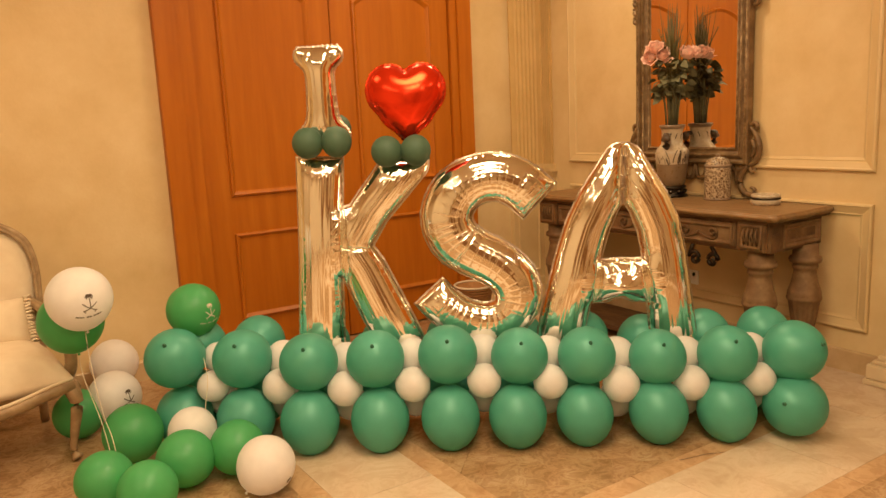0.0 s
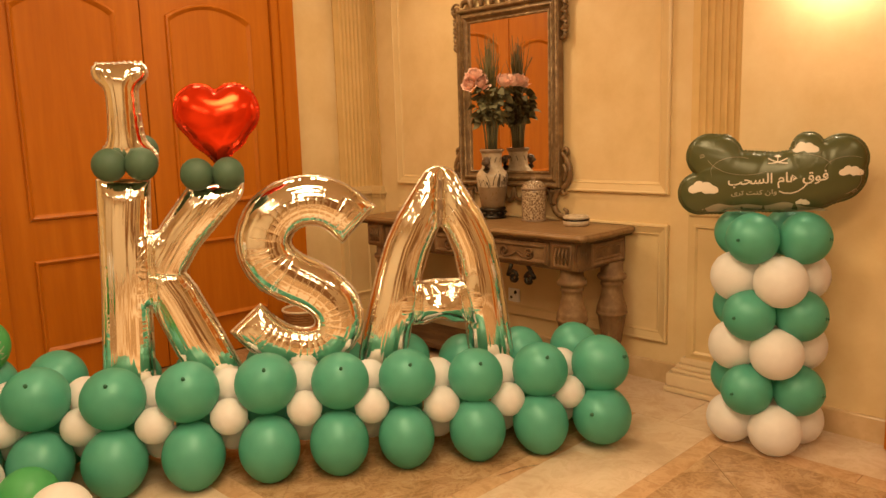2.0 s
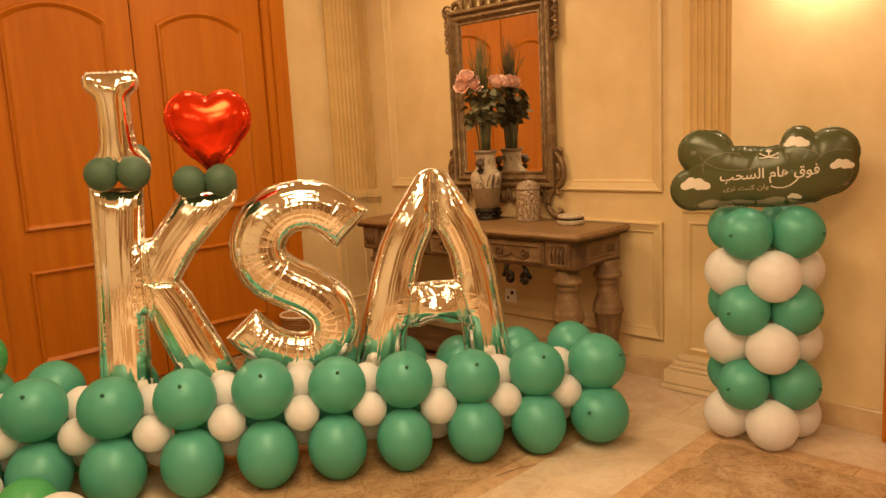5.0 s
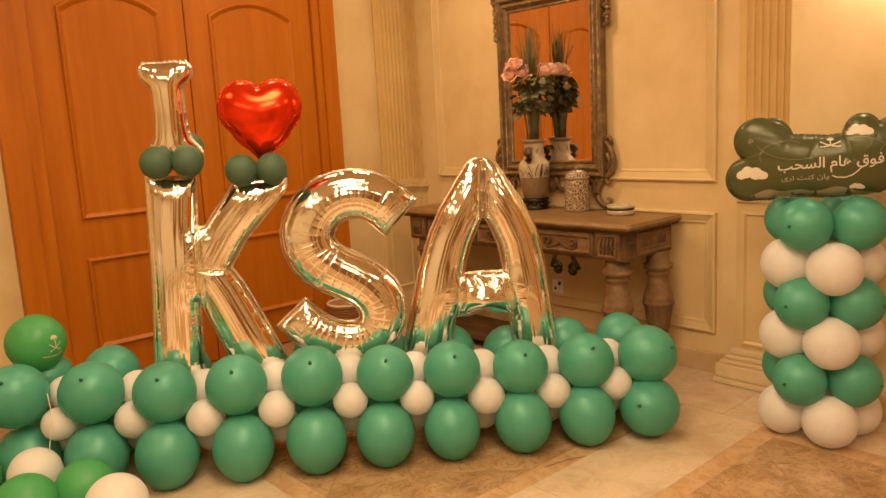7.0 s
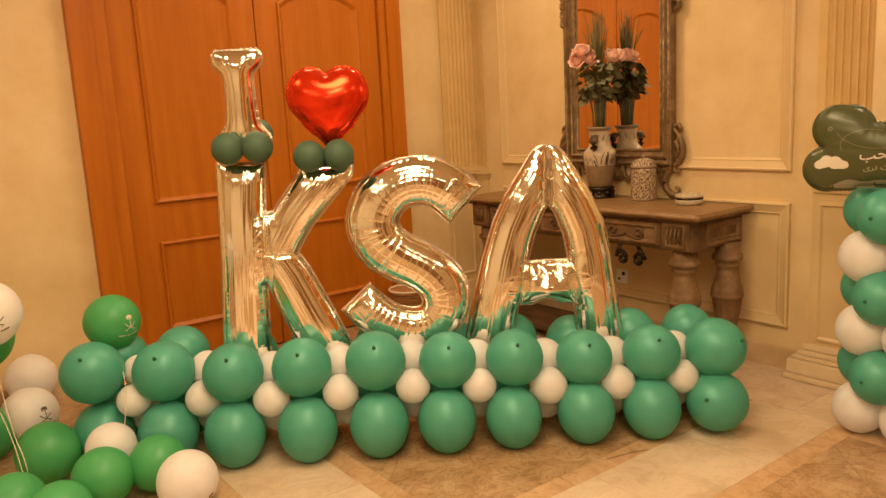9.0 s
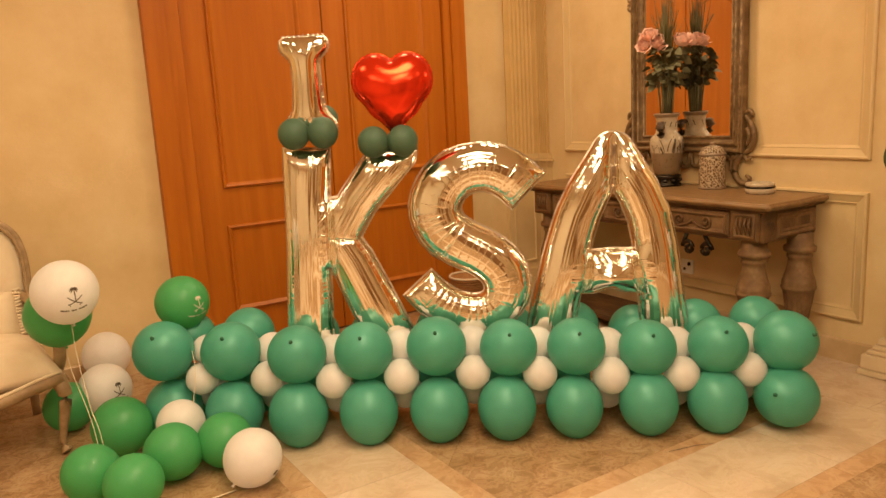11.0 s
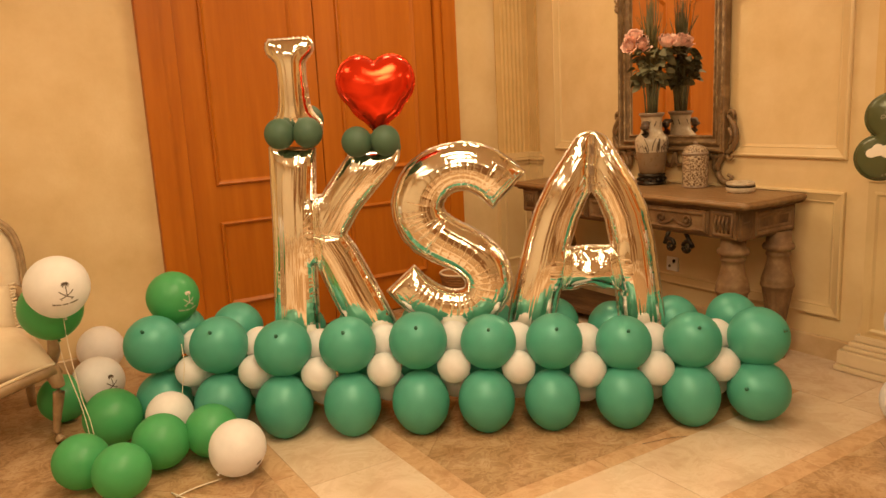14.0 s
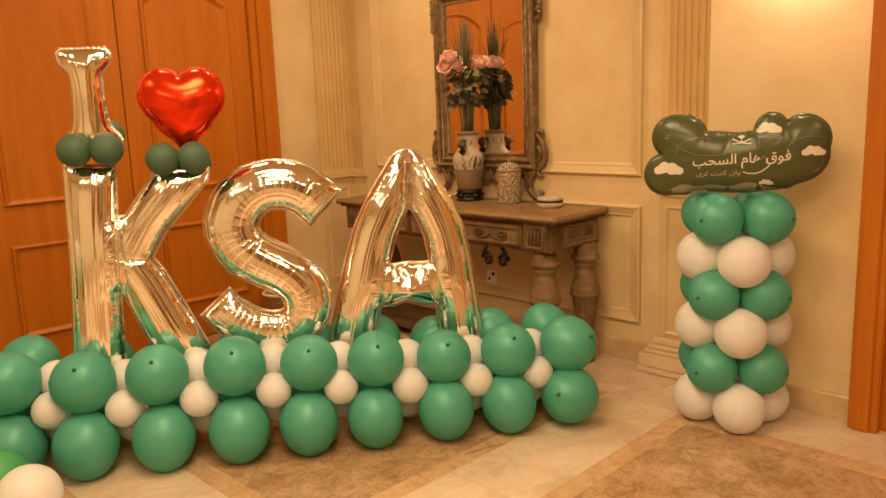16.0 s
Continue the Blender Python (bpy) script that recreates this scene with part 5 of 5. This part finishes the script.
for k in range(150):
    bm = bmesh.new()
    a, r, z = rng.uniform(0, 6.28), rng.uniform(0.02, 0.10), rng.uniform(0.19, 0.40)
    r *= 0.5 + 0.5 * min(1, (z - 0.10) / 0.14)
    leaf_blade(bm, (r * math.cos(a), r * math.sin(a), z), (math.cos(a), math.sin(a), rng.uniform(-0.2, 0.7)), rng.uniform(0.042, 0.062), rng.uniform(0.042, 0.060), rng.uniform(0.2, 0.7), rng.uniform(-1.3, 1.3))
    part("leaf", bm, M_LEAF, flowers, "", True)
bm = bmesh.new()
for k in range(70):
    a, r = rng.uniform(0, 6.28), rng.uniform(0, 0.028)
    dx, dy = rng.gauss(0, 0.027), rng.gauss(0, 0.027)
    top = rng.uniform(0.52, 0.74)
    tube([(r * math.cos(a), r * math.sin(a), 0.22), (r * math.cos(a) + dx * 0.4, r * math.sin(a) + dy * 0.4, 0.45), (r * math.cos(a) + dx, r * math.sin(a) + dy, top)], [0.0042, 0.0036, 0.0010], 4, bm)
for k in range(7):
    a = rng.uniform(0, 6.28)
    tube([(0, 0, 0.35), (0.05 * math.cos(a), 0.05 * math.sin(a), 0.50), (0.10 * math.cos(a + 0.2), 0.10 * math.sin(a + 0.2), 0.60)], [0.003, 0.0025, 0.001], 4, bm)
tagged(part("grass", bm, M_GRASS, flowers, "tall thin grass blades", True), kind="stuff")

# lidded jar with a floral pattern
M_FLORAL = material("floral_porcelain", (0.66, 0.55, 0.40), 0.22)
tc = node(M_FLORAL, "ShaderNodeTexCoord")
vo = node(M_FLORAL, "ShaderNodeTexVoronoi", Scale=62.0)
vo.feature = "DISTANCE_TO_EDGE"
no = node(M_FLORAL, "ShaderNodeTexNoise", Scale=95.0, Detail=3.0)
ad = node(M_FLORAL, "ShaderNodeMath")
ad.operation = "MULTIPLY"
wire(M_FLORAL, tc, "Object", vo, "Vector")
wire(M_FLORAL, tc, "Object", no, "Vector")
wire(M_FLORAL, vo, "Distance", ad, 0)
wire(M_FLORAL, no, "Fac", ad, 1)
rp = ramp(M_FLORAL, [(0.0, (0.50, 0.38, 0.25)), (0.040, (0.52, 0.40, 0.26)), (0.060, (0.12, 0.06, 0.028)), (0.15, (0.10, 0.052, 0.024)), (0.18, (0.50, 0.38, 0.25))])
wire(M_FLORAL, ad, 0, rp, "Fac")
wire(M_FLORAL, rp, "Color", surface(M_FLORAL), "Base Color")
jar = thing("lidded_jar", "cream porcelain jar with brown floral pattern and domed lid", "jar", at=pose(4.138, 3.087, ON_TOP))
part("body", lathe([(0, 0), (0.066, 0), (0.071, 0.008), (0.073, 0.03), (0.073, 0.175), (0.070, 0.19), (0.066, 0.196), (0, 0.196)], 40), M_FLORAL, jar, "", True)
part("foot_ring", lathe([(0.069, 0.0005), (0.0745, 0.002), (0.0745, 0.011), (0.071, 0.0125)], 40), M_GLAZE, jar, "brown foot ring", True)
part("neck_ring", lathe([(0.069, 0.186), (0.0755, 0.19), (0.0765, 0.198), (0.072, 0.204), (0.060, 0.204)], 40), M_GLAZE, jar, "brown glazed band", True)
lid = part("lid", lathe([(0.070, 0.204), (0.068, 0.216), (0.055, 0.232), (0.034, 0.242), (0.012, 0.246), (0, 0.246)], 40), M_FLORAL, jar, "domed lid", True)
part("knob", lathe([(0.006, 0.245), (0.012, 0.251), (0.013, 0.257), (0.008, 0.263), (0, 0.264)], 20), M_GLAZE, lid, "", True)
dish = thing("trinket_dish", "small round cream dish with dark bands and a lid", "dish", at=pose(4.092, 2.747, ON_TOP))
part("bowl", lathe([(0, 0), (0.066, 0), (0.074, 0.006), (0.076, 0.026), (0.072, 0.030), (0, 0.030)], 40), M_CHINA, dish, "", True)
part("band", lathe([(0.0715, 0.0295), (0.0765, 0.031), (0.0765, 0.038), (0.072, 0.0395)], 40), M_IRON, dish, "dark metal band", True)
part("lid", lathe([(0.0, 0.039), (0.073, 0.039), (0.075, 0.048), (0.070, 0.056), (0.062, 0.058), (0.058, 0.054), (0, 0.053)], 40), M_CHINA, dish, "", True)

# ---- carved details of table and mirror ----
def spiral(cy, cz, r, turns, start, hand=1, n=26):
    """A volute in the plane of the wall: (y, z) points from its eye outward."""
    return [(cy + hand * r * (0.12 + 0.88 * k / n) * math.cos(start + turns * 2 * math.pi * k / n), cz + r * (0.12 + 0.88 * k / n) * math.sin(start + turns * 2 * math.pi * k / n)) for k in range(n + 1)]


def carve(parent, x, line, thick, name="scroll"):
    pts = [Vector((x, a, b)) for a, b in line]
    n = len(pts)
    part(name, tube(pts, [thick * (0.55 + 0.45 * math.sin(math.pi * min(1, 0.15 + k / n))) for k in range(n)], 8), M_GILT, parent, "carved gilt scroll", True)


MX = WALL_X - 0.035
for y, hand in ((3.09, -1), (3.955, 1)):
    carve(mirror, MX, smooth_path([(y, 1.30), (y + hand * 0.035, 1.315), (y + hand * 0.05, 1.285), (y + hand * 0.03, 1.265)], 5), 0.013)
    carve(mirror, MX, smooth_path([(y + hand * 0.005, 1.29), (y + hand * 0.045, 1.24), (y + hand * 0.065, 1.17), (y + hand * 0.045, 1.10), (y + hand * 0.005, 1.07), (y + hand * 0.02, 1.035), (y + hand * 0.045, 1.05)], 5), 0.018)
    carve(mirror, MX - 0.005, smooth_path([(y + hand * 0.02, 1.22), (y + hand * 0.04, 1.17), (y + hand * 0.02, 1.12)], 5), 0.015)
    carve(mirror, MX, smooth_path([(y - hand * 0.01, 1.07), (y - hand * 0.055, 1.01), (y - hand * 0.06, 0.95), (y - hand * 0.02, 0.905), (y + hand * 0.03, 0.90), (y + hand * 0.04, 0.93), (y + hand * 0.015, 0.945)], 5), 0.020)
    carve(mirror, MX, smooth_path([(y - hand * 0.07, 1.06), (y - hand * 0.09, 1.0), (y - hand * 0.07, 0.94)], 5), 0.016)
    for k in range(5):
        z = 1.97 + 0.055 * k
        carve(mirror, MX, smooth_path([(y - hand * 0.005, z), (y + hand * 0.032, z + 0.01), (y + hand * 0.038, z + 0.04), (y + hand * 0.005, z + 0.05)], 4), 0.015)
    carve(mirror, MX - 0.012, spiral(y + hand * 0.015, 2.235, 0.045, 1.3, 0.5, hand), 0.014)
for k in range(9):
    y = 3.16 + 0.09 * k
    rise = 0.05 + 0.12 * math.sin(math.pi * k / 8)
    carve(mirror, MX, smooth_path([(y - 0.05, 2.235), (y - 0.025, 2.235 + rise), (y + 0.03, 2.235 + rise * 0.9), (y + 0.045, 2.25)], 5), 0.020)
    carve(mirror, MX, smooth_path([(y - 0.04, 1.075), (y - 0.02, 1.045 - 0.05 * math.sin(math.pi * k / 8)), (y + 0.03, 1.04 - 0.05 * math.sin(math.pi * k / 8)), (y + 0.045, 1.07)], 5), 0.016)
bm = bmesh.new()
for z in np.arange(1.10, 2.22, 0.024):
    for y in (3.108, 3.937):
        lathe([(0, -0.006), (0.0035, -0.003), (0.004, 0.0), (0.0035, 0.003), (0, 0.006)], 6, bm, Matrix.Translation((WALL_X - 0.071, y, z)))
for y in np.arange(3.12, 3.93, 0.024):
    for z in (1.093, 2.217):
        lathe([(0, -0.006), (0.0035, -0.003), (0.004, 0.0), (0.0035, 0.003), (0, 0.006)], 6, bm, Matrix.Translation((WALL_X - 0.071, y, z)))
part("beading", bm, M_GILT, mirror, "row of small gilt beads", True)

AX = TX0 + 0.05
for y0, y1 in ((2.76, 3.22), (3.24, 3.68), (3.70, 4.16)):
    drawer = part("drawer_front", rect_sweep(boxes((AX - 0.012, AX, y0, y1, TZ - 0.185, TZ - 0.06), bevel=0.004), on_east(AX - 0.012), y0 + 0.012, y1 - 0.012, TZ - 0.175, TZ - 0.07, [(0, 0), (0.002, 0.010), (0.010, 0.012), (0.018, 0.004), (0.024, 0.0)]), M_TURNED, table)
    mid = (y0 + y1) / 2
    for hand in (-1, 1):
        pts = spiral(mid + hand * 0.09, TZ - 0.122, 0.034, 1.4, 2.6, -hand)
        part("carved_scroll", tube([Vector((AX - 0.016, a, b)) for a, b in pts] + [Vector((AX - 0.016, mid + hand * 0.03, TZ - 0.14)), Vector((AX - 0.016, mid, TZ - 0.12))], 0.008, 6), M_OLD, drawer, "", True)
for ly in (2.66, 4.26):
    block = part("leg_block", boxes((AX - 0.02, AX + 0.12, ly - 0.085, ly + 0.085, TZ - 0.195, TZ - 0.045), bevel=0.005), M_OLD, table)
    for name, place, a0, a1 in (("carved_panel", on_east(AX - 0.02), ly - 0.065, ly + 0.065), ("carved_side", on_north(ly - 0.085), AX, AX + 0.10)):
        bm = rect_sweep(bmesh.new(), place, a0, a1, TZ - 0.182, TZ - 0.058, [(0, 0), (0.001, 0.008), (0.008, 0.010), (0.014, 0.003), (0.018, 0.0)])
        for k in range(4):
            a = a0 + 0.028 + (a1 - a0 - 0.056) * k / 3
            tube([place(a, TZ - 0.165, 0.002), place(a, TZ - 0.14, 0.006), place(a + 0.004, TZ - 0.11, 0.009), place(a, TZ - 0.076, 0.003)], [0.004, 0.008, 0.010, 0.004], 6, bm)
        part(name, bm, M_OLD, block, "", True)
bm = bmesh.new()
for k in range(76):
    lathe([(0, -0.007), (0.008, -0.004), (0.009, 0), (0.008, 0.004), (0, 0.007)], 6, bm, Matrix.Translation((AX - 0.004, TY0 + 0.075 + 0.0235 * k, TZ - 0.050)))
part("bead_moulding", bm, M_OLD, table, "", True)
for y in (2.925, 3.045):
    part("scrolled_bracket", tube([Vector((AX + 0.02, a, b)) for a, b in spiral(y, 0.60, 0.042, 1.25, 1.4, 1 if y < 3 else -1)] + [Vector((AX + 0.02, y + 0.01, 0.68))], 0.012, 8), M_IRON, table, "dark scrolled iron bracket", True)
part("end_panel", rect_sweep(bmesh.new(), on_north(TY0 + 0.06), TX0 + 0.16, TX1 - 0.04, TZ - 0.185, TZ - 0.06, [(0, 0), (0.002, 0.010), (0.012, 0.012), (0.022, 0.003), (0.03, 0.006), (0.04, 0.0)]), M_TURNED, table)

# ---- small fixtures ----
socket = thing("wall_socket", "white plastic wall socket with a dark plug under the table", "socket", at=pose(WALL_X, 3.368, 0.354))
part("plate", boxes((-0.012, 0, -0.047, 0.047, -0.045, 0.045), bevel=0.003), M_SOCKET, socket)
part("plug", boxes((-0.030, -0.012, -0.030, -0.014, 0.010, 0.034), bevel=0.005), M_IRON, socket, "dark plug")
part("plug", boxes((-0.026, -0.012, 0.006, 0.022, -0.022, -0.006), bevel=0.004), M_BEAST, socket, "brown plug")
basket = thing("waste_basket", "small brown woven cane basket with a pale rim", "basket", at=pose(3.44, 4.575, 0))
bm = bmesh.new()
for k in range(12):
    z = 0.02 + 0.0185 * k
    r = 0.085 + 0.05 * z / 0.23
    tube([(r * (1 + 0.02 * (-1) ** (j + k)) * math.cos(2 * math.pi * j / 28), r * (1 + 0.02 * (-1) ** (j + k)) * math.sin(2 * math.pi * j / 28), z) for j in range(29)], 0.006, 5, bm)
part("weave", bm, M_WICKER, basket, "", True)
part("lining", lathe([(0, 0.004), (0.080, 0.004), (0.130, 0.235), (0.124, 0.235), (0.076, 0.012), (0, 0.012)], 28), M_WICKER, basket, "", True)
part("rim", tube([(0.135 * math.cos(2 * math.pi * j / 28), 0.135 * math.sin(2 * math.pi * j / 28), 0.24) for j in range(29)], 0.008, 6), M_FABRIC, basket, "", True)
sconce = thing("wall_sconce", "small brass wall sconce with an open frosted glass bowl", "lamp", at=pose(RIGHT_X, 1.4265, 2.141))
part("backplate", boxes((-0.012, 0, -0.04, 0.04, -0.02, 0.16), bevel=0.005), M_GILT, sconce, "brass backplate")
part("arm", tube([(-0.01, 0, 0.10), (-0.07, 0, 0.12), (-0.13, 0, 0.09), (-0.13, 0, 0.045)], 0.008, 8), M_GILT, sconce, "curved brass arm", True)
part("bowl", lathe([(0.0, 0.05), (0.03, 0.046), (0.055, 0.025), (0.062, 0.0), (0.060, 0.0), (0.052, 0.022), (0.0, 0.044)], 28, None, pose(-0.13, 0, 0)), M_CHINA, sconce, "frosted glass bowl", True)
# a ring round every ceiling lamp, the added unseen ones too
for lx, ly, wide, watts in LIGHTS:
    fitting = thing("unseen_ceiling_light", "unseen round white ceiling light fitting", "lamp", "ceiling lights", pose(lx, ly, CEIL))
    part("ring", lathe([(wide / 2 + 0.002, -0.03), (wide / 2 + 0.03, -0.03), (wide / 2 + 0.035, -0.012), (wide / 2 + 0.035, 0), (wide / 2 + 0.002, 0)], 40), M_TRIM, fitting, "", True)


# ---- marble floor pieces ----
def clip(poly, axis, limit, keep_less):
    out = []
    for i in range(len(poly)):
        a, b = poly[i], poly[(i + 1) % len(poly)]
        ina, inb = (a[axis] <= limit) == keep_less, (b[axis] <= limit) == keep_less
        if ina:
            out.append(a)
        if ina != inb:
            t = (limit - a[axis]) / (b[axis] - a[axis])
            out.append((a[0] + t * (b[0] - a[0]), a[1] + t * (b[1] - a[1])))
    return out


def tile(poly, mat, gap=0.0008):
    """One slab of marble with slightly eased edges."""
    cx, cy = sum(p[0] for p in poly) / len(poly), sum(p[1] for p in poly) / len(poly)
    if max(math.hypot(p[0] - cx, p[1] - cy) for p in poly) < 0.04:
        return
    def shrunk(d):
        out = []
        for x, y in poly:
            v = Vector((cx - x, cy - y))
            v = v * min(1, d / max(v.length, 1e-6) * 1.4)
            out.append((x + v.x - cx, y + v.y - cy))
        return out
    bm = bmesh.new()
    low = [bm.verts.new((x, y, -0.01)) for x, y in shrunk(gap)]
    mid = [bm.verts.new((x, y, -0.003)) for x, y in shrunk(gap)]
    top = [bm.verts.new((x, y, 0)) for x, y in shrunk(gap)]
    n = len(poly)
    for a, b in ((low, mid), (mid, top)):
        for k in range(n):
            bm.faces.new((a[k], a[(k + 1) % n], b[(k + 1) % n], b[k]))
    bm.faces.new(top)
    bmesh.ops.recalc_face_normals(bm, faces=bm.faces)
    ob = part("tile", bm, mat, FLOOR)
    ob.location = (cx, cy, 0)


def rect(x0, x1, y0, y1):
    return [(x0, y0), (x1, y0), (x1, y1), (x0, y1)]


def slabs(x0, x1, y0, y1, mat, pitch, along):
    a0, a1 = (x0, x1) if along == "x" else (y0, y1)
    n = max(1, round((a1 - a0) / pitch))
    for k in range(n):
        s, e = a0 + (a1 - a0) * k / n, a0 + (a1 - a0) * (k + 1) / n
        tile(rect(s, e, y0, y1) if along == "x" else rect(x0, x1, s, e), mat)


def field(x0, x1, y0, y1, pitch=0.60):
    """Brown marble laid cornerwise in a frame."""
    r = pitch / math.sqrt(2)
    i0 = int((x0 - y1) / (2 * r)) - 2
    for i in range(i0, i0 + 30):
        for j in range(-6, 24):
            u, v = 1.45 + 2 * r * i, 0.3 + 2 * r * j
            p = [((u + a) / 2 + (v + b) / 2, (v + b) / 2 - (u + a) / 2) for a, b in ((-r, -r), (r, -r), (r, r), (-r, r))]
            for axis, limit, less in ((0, x0, False), (0, x1, True), (1, y0, False), (1, y1, True)):
                if p:
                    p = clip(p, axis, limit, less)
            if len(p) > 2:
                tile(p, M_BROWN)


STRIPS_X = (-3.076, -0.828, 1.420)
STRIPS_Y = (-2.803, -0.568, 1.667)
WIDE_X, WIDE_Y, EDGE = 0.593, 0.580, 3.668
spans_y = [(-3.1, STRIPS_Y[0])] + [(y + WIDE_Y, e) for y, e in zip(STRIPS_Y, STRIPS_Y[1:] + (DOOR_Y - 0.01,))]
for y0, y1 in spans_y:
    for x0, x1 in zip(STRIPS_X, STRIPS_X[1:] + (EDGE,)):
        field(x0 + WIDE_X, x1, y0, y1)
        slabs(x0, x0 + 0.095, y0, y1, M_BAND, 0.6, "y")
        slabs(x0 + 0.095, x0 + WIDE_X - 0.095, y0, y1, M_CREAM, 0.5, "y")
        slabs(x0 + WIDE_X - 0.095, x0 + WIDE_X, y0, y1, M_BAND, 0.6, "y")
    slabs(EDGE, EDGE + 0.10, y0, y1, M_BAND, 0.6, "y")
for y in STRIPS_Y:
    slabs(-3.076, EDGE + 0.10, y, y + 0.09, M_BAND, 0.6, "x")
    slabs(-3.076, EDGE + 0.10, y + 0.09, y + WIDE_Y - 0.09, M_CREAM, 0.55, "x")
    slabs(-3.076, EDGE + 0.10, y + WIDE_Y - 0.09, y + WIDE_Y, M_BAND, 0.6, "x")
slabs(EDGE + 0.10, 4.3, -3.1, DOOR_Y - 0.01, M_CREAM, 0.55, "y")
